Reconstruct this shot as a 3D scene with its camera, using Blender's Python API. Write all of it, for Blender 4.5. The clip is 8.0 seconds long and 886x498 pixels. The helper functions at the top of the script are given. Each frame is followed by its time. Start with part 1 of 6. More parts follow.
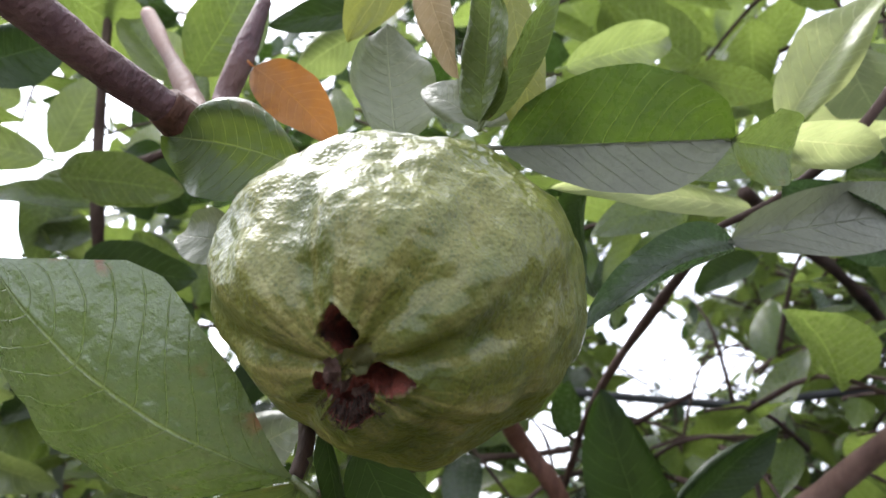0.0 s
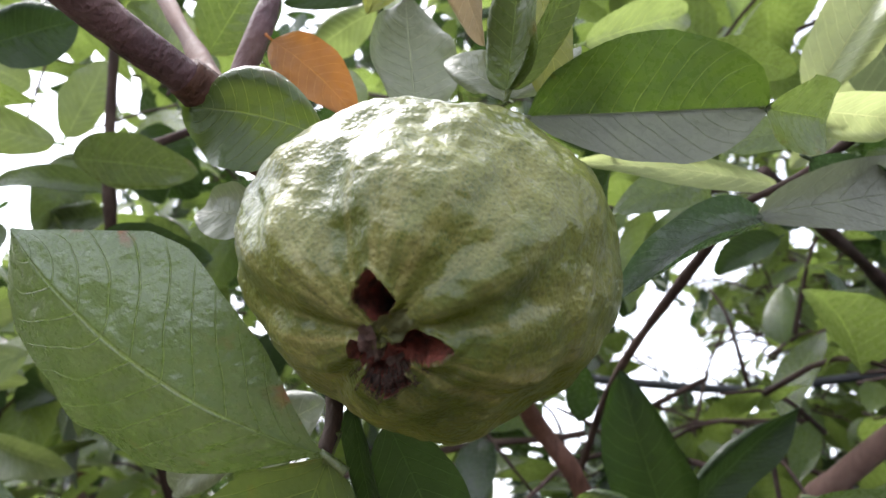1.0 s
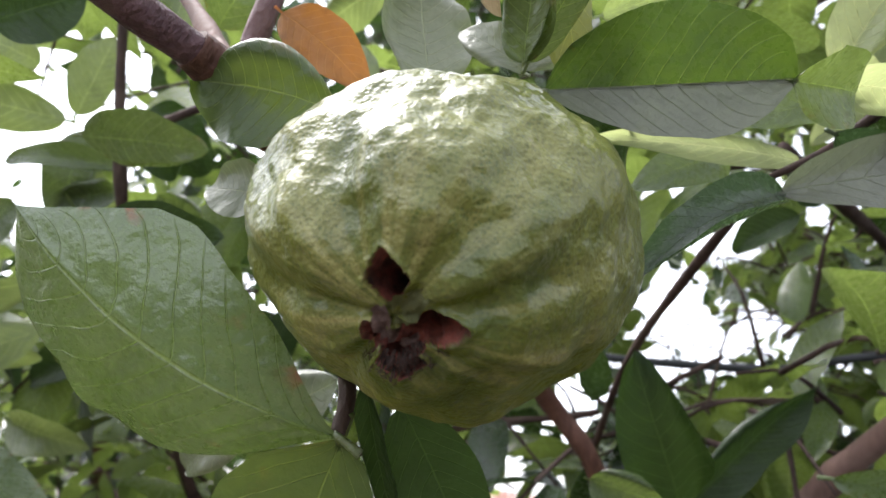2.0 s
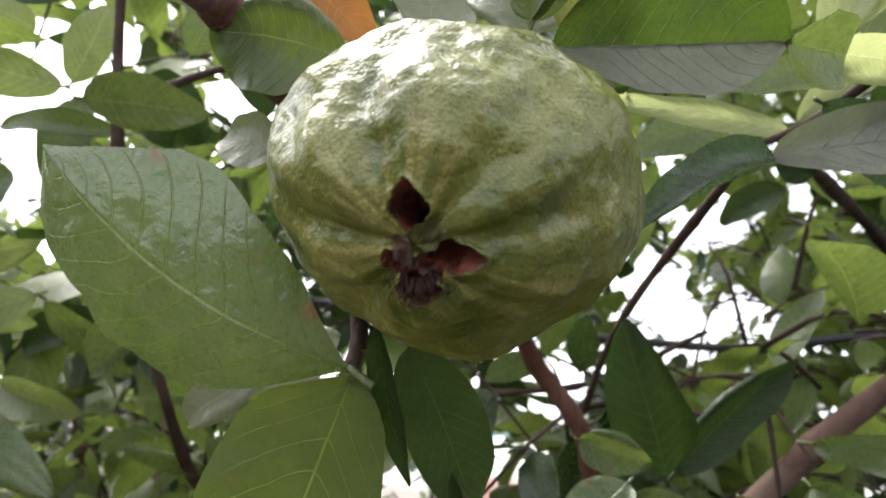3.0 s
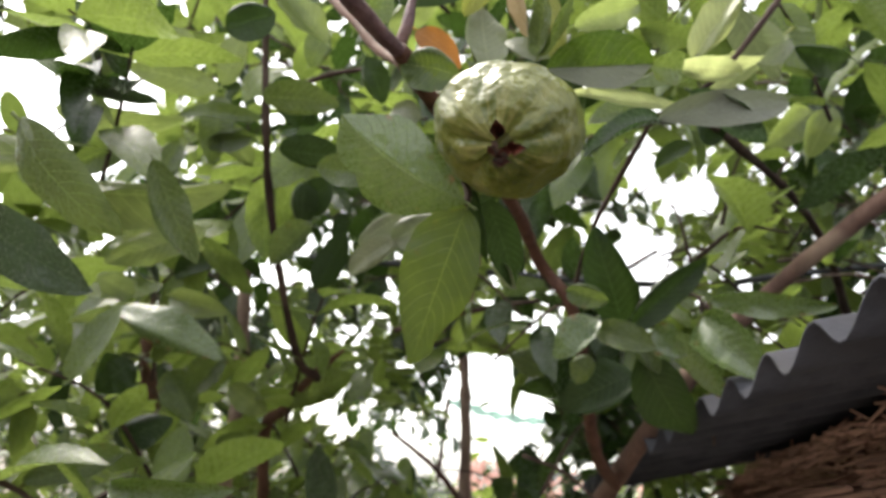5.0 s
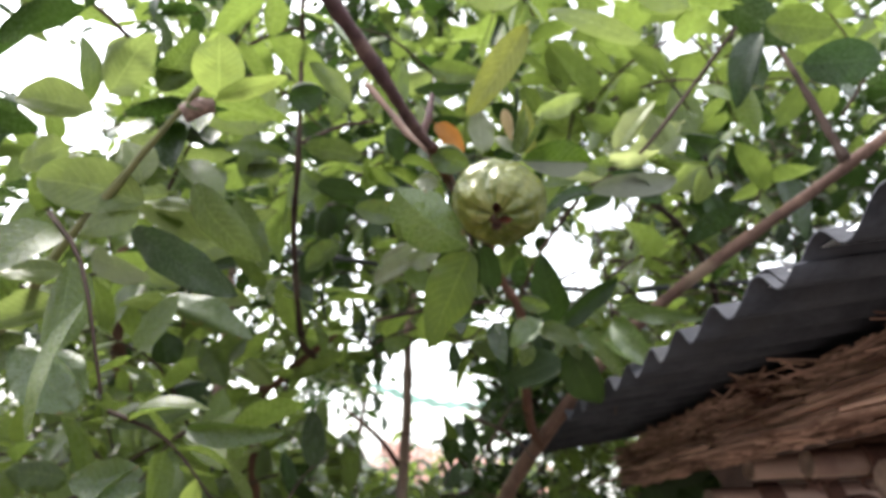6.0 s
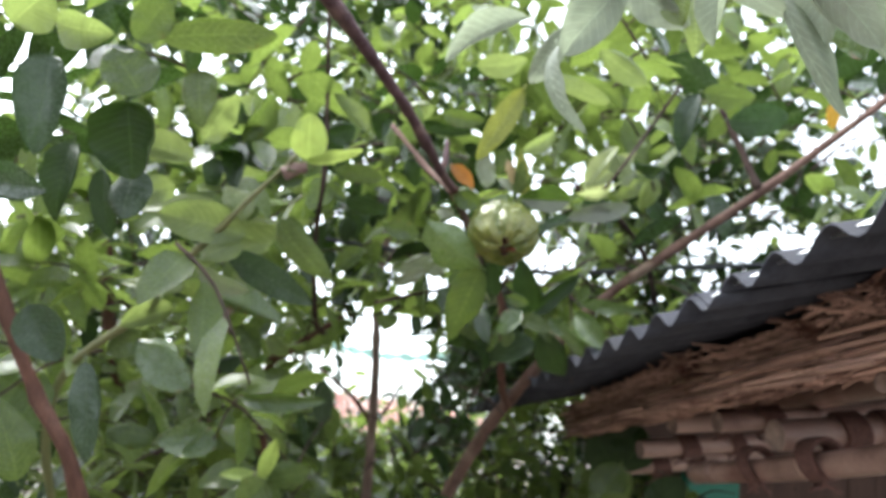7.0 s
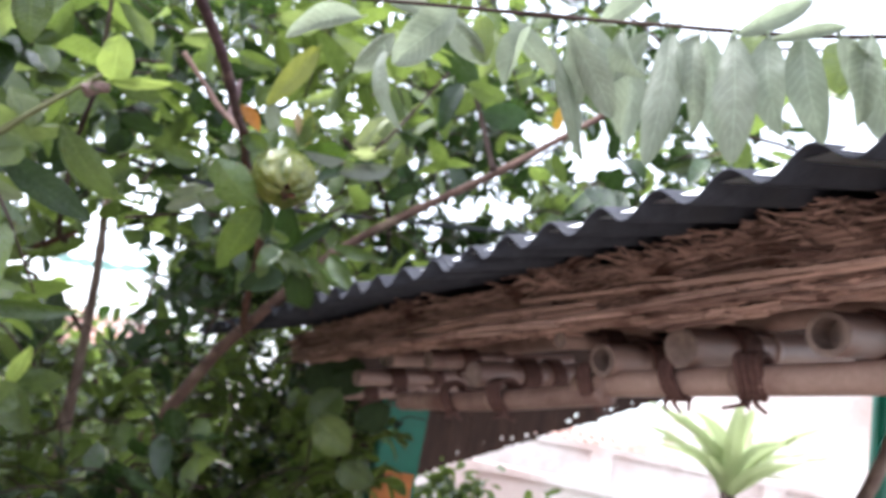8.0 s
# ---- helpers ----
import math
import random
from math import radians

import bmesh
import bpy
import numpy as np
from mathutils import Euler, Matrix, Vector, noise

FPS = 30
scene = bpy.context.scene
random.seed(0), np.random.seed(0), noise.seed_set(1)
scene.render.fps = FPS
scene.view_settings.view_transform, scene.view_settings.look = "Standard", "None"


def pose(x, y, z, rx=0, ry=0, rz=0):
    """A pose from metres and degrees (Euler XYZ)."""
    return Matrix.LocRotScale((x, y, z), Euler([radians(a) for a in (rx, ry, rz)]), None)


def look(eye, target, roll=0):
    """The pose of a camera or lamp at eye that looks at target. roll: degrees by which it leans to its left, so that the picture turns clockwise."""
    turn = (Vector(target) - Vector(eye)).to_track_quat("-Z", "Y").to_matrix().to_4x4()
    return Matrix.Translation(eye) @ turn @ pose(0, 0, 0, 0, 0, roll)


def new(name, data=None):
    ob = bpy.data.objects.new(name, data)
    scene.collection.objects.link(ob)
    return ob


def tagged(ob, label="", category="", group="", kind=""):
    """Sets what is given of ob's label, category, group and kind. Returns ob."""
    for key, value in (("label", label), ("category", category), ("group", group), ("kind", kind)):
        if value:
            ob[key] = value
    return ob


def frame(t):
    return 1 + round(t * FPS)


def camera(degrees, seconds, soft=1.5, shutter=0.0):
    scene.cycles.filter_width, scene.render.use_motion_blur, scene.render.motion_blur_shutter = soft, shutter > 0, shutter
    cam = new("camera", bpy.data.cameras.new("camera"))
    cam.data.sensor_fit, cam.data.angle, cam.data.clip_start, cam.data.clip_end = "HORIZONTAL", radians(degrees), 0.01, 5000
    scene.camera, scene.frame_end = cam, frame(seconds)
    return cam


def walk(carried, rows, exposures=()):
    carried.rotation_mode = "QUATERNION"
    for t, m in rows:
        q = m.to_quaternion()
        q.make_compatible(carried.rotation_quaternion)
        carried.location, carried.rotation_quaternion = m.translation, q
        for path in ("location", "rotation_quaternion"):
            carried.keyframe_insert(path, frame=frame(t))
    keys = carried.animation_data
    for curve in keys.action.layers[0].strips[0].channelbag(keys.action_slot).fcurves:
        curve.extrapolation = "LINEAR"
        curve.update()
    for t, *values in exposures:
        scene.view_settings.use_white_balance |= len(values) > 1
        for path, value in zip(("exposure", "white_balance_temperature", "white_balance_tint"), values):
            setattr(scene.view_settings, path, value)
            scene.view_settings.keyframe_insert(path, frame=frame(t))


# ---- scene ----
cam = camera(62.0, 8.0, shutter=0.15)
PATH = [
    (0, (0.0307, 0.0149, 1.7748), (-0.4546, 1.8066, 2.5192), 8.91),
    (0.5, (0.0282, 0.0195, 1.7719), (-0.4722, 1.8179, 2.4897), 8.70),
    (1, (0.0248, 0.0191, 1.7715), (-0.4741, 1.8182, 2.4885), 8.75),
    (1.5, (0.0224, 0.0232, 1.7732), (-0.5104, 1.8359, 2.4293), 9.16),
    (2.8, (0.024, 0.02, 1.768), (-0.477, 1.84, 2.428), 8.9),
    (3, (0.02, 0.018, 1.761), (-0.462, 1.855, 2.389), 9.3),
    (3.5, (0.017, 0.005, 1.752), (-0.455, 1.859, 2.337), 9.1),
    (4, (0.02, -0.016, 1.74), (-0.477, 1.812, 2.384), 9.1),
    (4.5, (0.048, -0.091, 1.682), (-0.451, 1.744, 2.303), 8.5),
    (6, (0.023, -0.418, 1.591), (-0.242, 1.469, 2.197), 9.0),
    (6.5, (-0.01, -0.548, 1.568), (-0.101, 1.382, 2.086), 9.3),
    (7, (-0.053, -0.634, 1.588), (-0.124, 1.3, 2.093), 8.6),
    (7.5, (-0.136, -0.689, 1.563), (0.146, 1.246, 1.984), 8.1),
    (8, (-0.132, -0.729, 1.575), (0.558, 1.093, 2.027), 11.7),
]
walk(cam, [(t, look(eye, target, roll)) for t, eye, target, roll in PATH], [(0.0, 1.2, 6200, 13), (1.5, 1.23, 6200, 13), (4.5, 1.145, 7000, 9), (6.0, 1.31, 6600, 8), (6.8, 1.35, 6300, 4), (7.5, 1.46, 5950, 12), (8.0, 1.48, 5950, 12)])
# a close-focused small lens: the fruit is sharp, what lies beyond goes soft
cam.data.dof.use_dof = True
cam.data.dof.focus_distance = 0.168
cam.data.dof.aperture_fstop = 24.0

# ---- world and light: a bright, hazy, overcast noon ----
world = bpy.data.worlds.new("overcast_sky")
scene.world = world
world.use_nodes = True
wn, wl = world.node_tree.nodes, world.node_tree.links
sky = wn.new("ShaderNodeTexSky")
sky.sky_type = "NISHITA"
sky.sun_disc = False
sky.sun_elevation = radians(58)
sky.sun_rotation = radians(292)
sky.air_density, sky.dust_density, sky.ozone_density = 1.0, 2.5, 1.0
grey = wn.new("ShaderNodeHueSaturation")
grey.inputs["Saturation"].default_value = 0.22
wl.new(sky.outputs[0], grey.inputs["Color"])
wl.new(grey.outputs[0], wn["Background"].inputs[0])
wn["Background"].inputs[1].default_value = 0.3

sun_data = bpy.data.lights.new("sun", "SUN")
sun_data.energy, sun_data.angle, sun_data.color = 1.5, radians(15), (1.0, 0.96, 0.9)
sun = new("sun", sun_data)
sun.rotation_euler = (0, radians(-33), radians(-22))


# ---- materials ----
def material(name):
    m = bpy.data.materials.new(name)
    m.use_nodes = True
    return m, m.node_tree.nodes, m.node_tree.links, m.node_tree.nodes["Principled BSDF"]


def math_node(n, l, op, a, b=None, c=None, clamp=False):
    m = n.new("ShaderNodeMath")
    m.operation, m.use_clamp = op, clamp
    for i, v in enumerate((a, b, c)):
        if v is None:
            continue
        if isinstance(v, (int, float)):
            m.inputs[i].default_value = v
        else:
            l.new(v, m.inputs[i])
    return m.outputs[0]


def mix(n, l, fac, a, b):
    m = n.new("ShaderNodeMix")
    m.data_type = "RGBA"
    for sock, v in ((m.inputs[0], fac), (m.inputs[6], a), (m.inputs[7], b)):
        if isinstance(v, (int, float)):
            sock.default_value = v
        elif isinstance(v, tuple):
            sock.default_value = (*v, 1.0)
        else:
            l.new(v, sock)
    return m.outputs[2]


def ramp(n, l, fac, lo, hi):
    r = n.new("ShaderNodeMapRange")
    r.inputs[1].default_value, r.inputs[2].default_value = lo, hi
    l.new(fac, r.inputs[0])
    return r.outputs[0]


def noise_tex(n, l, scale, detail=4.0, coord="Object", stretch=None, rough=0.55):
    c = n.new("ShaderNodeTexCoord")
    t = n.new("ShaderNodeTexNoise")
    t.inputs["Scale"].default_value, t.inputs["Detail"].default_value, t.inputs["Roughness"].default_value = scale, detail, rough
    out = c.outputs[coord]
    if stretch:
        mp = n.new("ShaderNodeMapping")
        mp.inputs["Scale"].default_value = stretch
        l.new(out, mp.inputs[0])
        out = mp.outputs[0]
    l.new(out, t.inputs["Vector"])
    return t.outputs["Fac"]


def bump(n, l, height, strength, distance, bsdf):
    b = n.new("ShaderNodeBump")
    b.inputs["Strength"].default_value, b.inputs["Distance"].default_value = strength, distance
    l.new(height, b.inputs["Height"])
    l.new(b.outputs[0], bsdf.inputs["Normal"])
    return b.outputs[0]


def leaf_material(name, dark, light, vein, through_light, gloss=0.42, through_amount=0.35, blotch=(0.12, 0.07, 0.02), blotches=0.0, islands=False, spec=0.42):
    """A blade with a pale midrib and side veins, blotches, gloss, and light that comes through."""
    dark, light, vein, through_light = (tuple(c * k for c, k in zip(col, (1.04, 1.0, 0.88))) for col in (dark, light, vein, through_light))
    m, n, l, p = material(name)
    uv = n.new("ShaderNodeUVMap")
    sep = n.new("ShaderNodeSeparateXYZ")
    l.new(uv.outputs[0], sep.inputs[0])
    u, v = sep.outputs[0], sep.outputs[1]
    across = math_node(n, l, "ABSOLUTE", math_node(n, l, "MULTIPLY_ADD", v, 2.0, -1.0))
    wob = noise_tex(n, l, 60, 2)
    run = math_node(n, l, "MULTIPLY_ADD", u, 11.0, math_node(n, l, "MULTIPLY", math_node(n, l, "POWER", across, 1.25), -2.4))
    run = math_node(n, l, "ADD", run, math_node(n, l, "MULTIPLY", wob, 0.35))
    saw = math_node(n, l, "ABSOLUTE", math_node(n, l, "SUBTRACT", math_node(n, l, "FRACT", run), 0.5))
    side = ramp(n, l, saw, 0.458, 0.49)
    side = math_node(n, l, "MULTIPLY", side, ramp(n, l, across, 1.0, 0.75), clamp=True)
    side = math_node(n, l, "MULTIPLY", side, ramp(n, l, u, 0.96, 0.8), clamp=True)
    rib = ramp(n, l, across, 0.026, 0.009)
    veins = math_node(n, l, "MAXIMUM", side, rib, clamp=True)
    if islands:
        geo = n.new("ShaderNodeNewGeometry")
        rnd = geo.outputs["Random Per Island"]
    else:
        info = n.new("ShaderNodeObjectInfo")
        rnd = info.outputs["Random"]
    big = noise_tex(n, l, 28, 3)
    fac = math_node(n, l, "ADD", math_node(n, l, "MULTIPLY", rnd, 0.6), math_node(n, l, "MULTIPLY_ADD", big, 1.2, -0.4), clamp=True)
    col = mix(n, l, fac, dark, light)
    col = mix(n, l, math_node(n, l, "MULTIPLY", veins, math_node(n, l, "MULTIPLY", wob, 1.15, clamp=True)), col, vein)
    fine = noise_tex(n, l, 420, 3)
    col = mix(n, l, math_node(n, l, "MULTIPLY", ramp(n, l, fine, 0.45, 0.75), 0.25), col, tuple(c * 0.55 for c in dark))
    if blotches:
        spot = noise_tex(n, l, 90, 4)
        edge = ramp(n, l, across, 0.55, 1.0)
        spot = math_node(n, l, "MULTIPLY", ramp(n, l, spot, 0.66 - 0.12 * blotches, 0.72 - 0.1 * blotches), edge, clamp=True)
        col = mix(n, l, spot, col, blotch)
    l.new(col, p.inputs["Base Color"])
    p.inputs["Roughness"].default_value = gloss
    l.new(math_node(n, l, "MULTIPLY_ADD", fine, 0.25, gloss - 0.14), p.inputs["Roughness"])
    p.inputs["Specular IOR Level"].default_value = spec
    cells = noise_tex(n, l, 340, 3)
    h = math_node(n, l, "MULTIPLY_ADD", veins, -0.4, math_node(n, l, "MULTIPLY", cells, 0.5))
    h = math_node(n, l, "ADD", h, math_node(n, l, "MULTIPLY", big, 1.2))
    nrm = bump(n, l, h, 0.7, 0.0016, p)
    tr = n.new("ShaderNodeBsdfTranslucent")
    patchy = noise_tex(n, l, 75, 4)
    tcol = mix(n, l, math_node(n, l, "ADD", math_node(n, l, "MULTIPLY", ramp(n, l, patchy, 0.35, 0.7), 0.45), math_node(n, l, "MULTIPLY", rnd, 0.4), clamp=True), through_light, tuple(c * 0.45 for c in through_light))
    tcol = mix(n, l, math_node(n, l, "MULTIPLY", veins, 0.6), tcol, tuple(min(1.0, c * 1.8) for c in through_light))
    l.new(tcol, tr.inputs["Color"])
    l.new(nrm, tr.inputs["Normal"])
    ms = n.new("ShaderNodeMixShader")
    ms.inputs[0].default_value = through_amount
    l.new(p.outputs[0], ms.inputs[1])
    l.new(tr.outputs[0], ms.inputs[2])
    l.new(ms.outputs[0], n["Material Output"].inputs["Surface"])
    return m


LEAF = {
    "mid": leaf_material("leaf_green", (0.042, 0.068, 0.026), (0.095, 0.128, 0.055), (0.17, 0.2, 0.09), (0.18, 0.265, 0.055), 0.3, 0.32, blotches=0.35),
    # sheen: the lighter base colour stands in for reflected sky
    "sheen": leaf_material("leaf_glossy_grey_green", (0.054, 0.098, 0.03), (0.11, 0.158, 0.058), (0.175, 0.22, 0.11), (0.13, 0.22, 0.03), 0.3, 0.2, blotch=(0.2, 0.05, 0.02), blotches=0.45, spec=1.0),
    # silk: grey base colour carries the sky gloss of the folded leaf
    "silk": leaf_material("leaf_smooth_grey", (0.095, 0.108, 0.09), (0.15, 0.163, 0.138), (0.135, 0.15, 0.12), (0.2, 0.26, 0.13), 0.36, 0.2),
    "rich": leaf_material("leaf_rich_green", (0.034, 0.062, 0.015), (0.076, 0.112, 0.034), (0.17, 0.2, 0.09), (0.17, 0.25, 0.03), 0.36, 0.28, blotches=0.6),
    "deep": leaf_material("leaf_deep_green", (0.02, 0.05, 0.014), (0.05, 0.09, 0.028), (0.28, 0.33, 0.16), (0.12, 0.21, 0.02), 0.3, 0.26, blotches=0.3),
    # dark: near-black copy of the leaf green, with shade in its colour
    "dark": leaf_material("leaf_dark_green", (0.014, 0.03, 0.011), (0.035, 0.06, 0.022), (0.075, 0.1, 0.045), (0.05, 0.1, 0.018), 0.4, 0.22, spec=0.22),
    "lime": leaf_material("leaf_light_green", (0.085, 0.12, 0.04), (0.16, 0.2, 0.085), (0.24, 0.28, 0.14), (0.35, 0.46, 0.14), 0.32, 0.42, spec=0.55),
    "pale": leaf_material("leaf_pale_underside", (0.15, 0.17, 0.13), (0.25, 0.27, 0.22), (0.33, 0.35, 0.28), (0.22, 0.3, 0.13), 0.36, 0.25),
    "slate": leaf_material("leaf_grey_green", (0.024, 0.04, 0.027), (0.06, 0.085, 0.058), (0.11, 0.135, 0.095), (0.06, 0.13, 0.035), 0.28, 0.22),
    # mist: pale grey mixed into the green in place of lens haze
    "mist": leaf_material("leaf_hazed_green", (0.12, 0.15, 0.125), (0.29, 0.32, 0.29), (0.33, 0.36, 0.32), (0.42, 0.5, 0.38), 0.4, 0.48),
    # glow: brighter copy of lime, its sunlight put into the colour
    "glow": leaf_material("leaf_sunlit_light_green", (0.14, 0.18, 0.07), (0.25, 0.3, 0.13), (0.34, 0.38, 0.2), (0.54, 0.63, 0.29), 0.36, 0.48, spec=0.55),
    "young": leaf_material("leaf_young_yellow_green", (0.18, 0.26, 0.06), (0.27, 0.35, 0.1), (0.38, 0.45, 0.18), (0.4, 0.52, 0.14), 0.45, 0.4),
    "drylime": leaf_material("leaf_fading_green", (0.1, 0.125, 0.025), (0.18, 0.2, 0.05), (0.27, 0.28, 0.12), (0.36, 0.4, 0.07), 0.52, 0.35),
    "orange": leaf_material("leaf_withered_orange", (0.19, 0.075, 0.016), (0.35, 0.155, 0.04), (0.3, 0.15, 0.06), (0.58, 0.24, 0.045), 0.5, 0.42, (0.05, 0.022, 0.012), 0.8),
    "gold": leaf_material("leaf_withered_yellow", (0.45, 0.25, 0.02), (0.6, 0.36, 0.05), (0.6, 0.45, 0.15), (0.7, 0.42, 0.05), 0.5, 0.35),
    "dry": leaf_material("leaf_dried_tan", (0.22, 0.17, 0.1), (0.38, 0.31, 0.21), (0.45, 0.38, 0.28), (0.4, 0.3, 0.16), 0.6, 0.25, (0.09, 0.055, 0.03), 0.8),
}
# one foliage in a shaded and a lit copy: light put into the colour
FOLIAGE = leaf_material("foliage_shaded_green", (0.005, 0.015, 0.005), (0.032, 0.064, 0.019), (0.07, 0.1, 0.042), (0.08, 0.16, 0.028), 0.28, 0.2, islands=True, spec=0.6)
FOLIAGE_LIT = leaf_material("foliage_lit_green", (0.014, 0.038, 0.01), (0.115, 0.165, 0.042), (0.15, 0.21, 0.085), (0.32, 0.45, 0.1), 0.3, 0.38, islands=True, spec=0.6)


def surface(name, a, b, scale, rough=0.7, strength=0.4, distance=0.002, stretch=None, metal=0.0, c=None, coord="Object", spec=0.5, detail=6.0, vary=0.0):
    """Two or three mixed tones at two scales, with relief."""
    m, n, l, p = material(name)
    big = noise_tex(n, l, scale, detail, coord, stretch)
    fine = noise_tex(n, l, scale * 7, 4, coord, stretch)
    fac = math_node(n, l, "ADD", math_node(n, l, "MULTIPLY", ramp(n, l, big, 0.3, 0.7), 0.7), math_node(n, l, "MULTIPLY", ramp(n, l, fine, 0.35, 0.7), 0.3), clamp=True)
    if vary:
        info = n.new("ShaderNodeObjectInfo")
        geo = n.new("ShaderNodeNewGeometry")
        r = math_node(n, l, "FRACT", math_node(n, l, "ADD", info.outputs["Random"], geo.outputs["Random Per Island"]))
        fac = math_node(n, l, "ADD", math_node(n, l, "MULTIPLY", fac, 1 - vary), math_node(n, l, "MULTIPLY", r, vary), clamp=True)
    col = mix(n, l, fac, a, b)
    if c:
        stain = noise_tex(n, l, scale * 0.35, 5, coord)
        col = mix(n, l, ramp(n, l, stain, 0.52, 0.68), col, c)
    l.new(col, p.inputs["Base Color"])
    l.new(math_node(n, l, "MULTIPLY_ADD", fine, 0.3, rough - 0.15, clamp=True), p.inputs["Roughness"])
    p.inputs["Metallic"].default_value = metal
    p.inputs["Specular IOR Level"].default_value = spec
    bump(n, l, math_node(n, l, "MULTIPLY_ADD", fine, 0.4, big), strength, distance, p)
    return m


BARK = surface("bark_purple_brown", (0.032, 0.014, 0.018), (0.135, 0.07, 0.078), 75, 0.6, 1.0, 0.004, (1, 1, 0.6), c=(0.19, 0.12, 0.11), spec=0.3)
BARK_RED = surface("bark_red_brown", (0.04, 0.017, 0.012), (0.16, 0.075, 0.052), 65, 0.7, 1.0, 0.004, (1, 1, 0.3), c=(0.1, 0.05, 0.035), spec=0.25)
BARK_DARK = surface("bark_dark", (0.02, 0.012, 0.01), (0.075, 0.046, 0.038), 55, 0.75, 0.9, 0.003, (1, 1, 0.3), c=(0.1, 0.07, 0.058), spec=0.2)
BARK_PALE = surface("bark_pale_peeling", (0.075, 0.042, 0.034), (0.21, 0.125, 0.1), 34, 0.7, 0.9, 0.003, (1, 1, 0.3), c=(0.27, 0.19, 0.145), spec=0.25)
BARK_TRUNK = surface("bark_pale_trunk", (0.1, 0.06, 0.05), (0.27, 0.18, 0.15), 34, 0.7, 0.9, 0.003, (1, 1, 0.3), c=(0.3, 0.22, 0.18), spec=0.25)
TWIG = surface("green_brown_twig", (0.1, 0.11, 0.045), (0.2, 0.19, 0.08), 90, 0.55, 0.4, 0.0006)


def fruit_material():
    """Green-yellow guava skin: mottled, dotted with pores, waxy and finely wrinkled."""
    m, n, l, p = material("guava_skin")
    big = noise_tex(n, l, 30, 5)
    mid = noise_tex(n, l, 170, 5)
    fine = noise_tex(n, l, 900, 3)
    col = mix(n, l, ramp(n, l, big, 0.3, 0.7), (0.046, 0.067, 0.002), (0.138, 0.147, 0.008))
    col = mix(n, l, math_node(n, l, "MULTIPLY", ramp(n, l, mid, 0.5, 0.72), 0.3), col, (0.23, 0.22, 0.045))
    bloom = noise_tex(n, l, 17, 6, rough=0.6)
    col = mix(n, l, math_node(n, l, "MULTIPLY", ramp(n, l, bloom, 0.48, 0.7), 0.4), col, (0.28, 0.28, 0.1))
    c = n.new("ShaderNodeTexCoord")
    pores = n.new("ShaderNodeTexVoronoi")
    pores.inputs["Scale"].default_value = 1000
    l.new(c.outputs["Object"], pores.inputs["Vector"])
    dots = math_node(n, l, "MULTIPLY", ramp(n, l, pores.outputs["Distance"], 0.38, 0.12), 0.8, clamp=True)
    col = mix(n, l, math_node(n, l, "MULTIPLY", dots, ramp(n, l, mid, 0.4, 0.6), clamp=True), col, (0.05, 0.085, 0.015))
    ways = n.new("ShaderNodeAttribute")
    ways.attribute_name = "radial"
    streak = n.new("ShaderNodeTexNoise")
    streak.inputs["Scale"].default_value, streak.inputs["Detail"].default_value = 5.0, 6.0
    l.new(ways.outputs["Vector"], streak.inputs["Vector"])
    sep = n.new("ShaderNodeSeparateXYZ")
    l.new(ways.outputs["Vector"], sep.inputs[0])
    reach = ramp(n, l, sep.outputs[2], 0.34, 0.1)
    col = mix(n, l, math_node(n, l, "MULTIPLY", ramp(n, l, streak.outputs["Fac"], 0.47, 0.68), math_node(n, l, "MULTIPLY_ADD", reach, 0.5, 0.1)), col, (0.36, 0.32, 0.12))
    col = mix(n, l, math_node(n, l, "MULTIPLY", ramp(n, l, streak.outputs["Fac"], 0.5, 0.3), 0.22), col, (0.055, 0.075, 0.001))
    grit = noise_tex(n, l, 1700, 2)
    col = mix(n, l, math_node(n, l, "MULTIPLY", ramp(n, l, grit, 0.52, 0.68), 0.55), col, (0.035, 0.055, 0.002))
    scar = noise_tex(n, l, 26, 8, rough=0.75)
    col = mix(n, l, math_node(n, l, "MULTIPLY", ramp(n, l, scar, 0.63, 0.7), 0.5), col, (0.3, 0.26, 0.12))
    l.new(col, p.inputs["Base Color"])
    l.new(math_node(n, l, "MULTIPLY_ADD", mid, 0.4, 0.2), p.inputs["Roughness"])
    p.inputs["Coat Weight"].default_value, p.inputs["Coat Roughness"].default_value = 0.55, 0.13
    p.inputs["Specular IOR Level"].default_value = 0.22
    p.inputs["Subsurface Weight"].default_value = 0.06
    p.inputs["Subsurface Radius"].default_value = (0.003, 0.003, 0.001)
    h = math_node(n, l, "ADD", math_node(n, l, "MULTIPLY", mid, 0.6), math_node(n, l, "MULTIPLY", fine, 0.4))
    h = math_node(n, l, "ADD", h, math_node(n, l, "MULTIPLY", pores.outputs["Distance"], 0.25))
    patch = ramp(n, l, big, 0.35, 0.65)
    h = math_node(n, l, "ADD", h, math_node(n, l, "MULTIPLY", noise_tex(n, l, 300, 3, stretch=(1, 1, 0.5)), math_node(n, l, "MULTIPLY_ADD", patch, 0.6, 0.2)))
    bump(n, l, h, 0.75, 0.0015, p)
    return m


SKIN = fruit_material()
CALYX_RED = surface("calyx_red_brown", (0.028, 0.008, 0.006), (0.4, 0.105, 0.075), 300, 0.6, 1.0, 0.002, c=(0.02, 0.006, 0.004))
CALYX_DRY = surface("calyx_dried_brown", (0.05, 0.024, 0.02), (0.34, 0.22, 0.19), 420, 0.7, 0.8, 0.001)
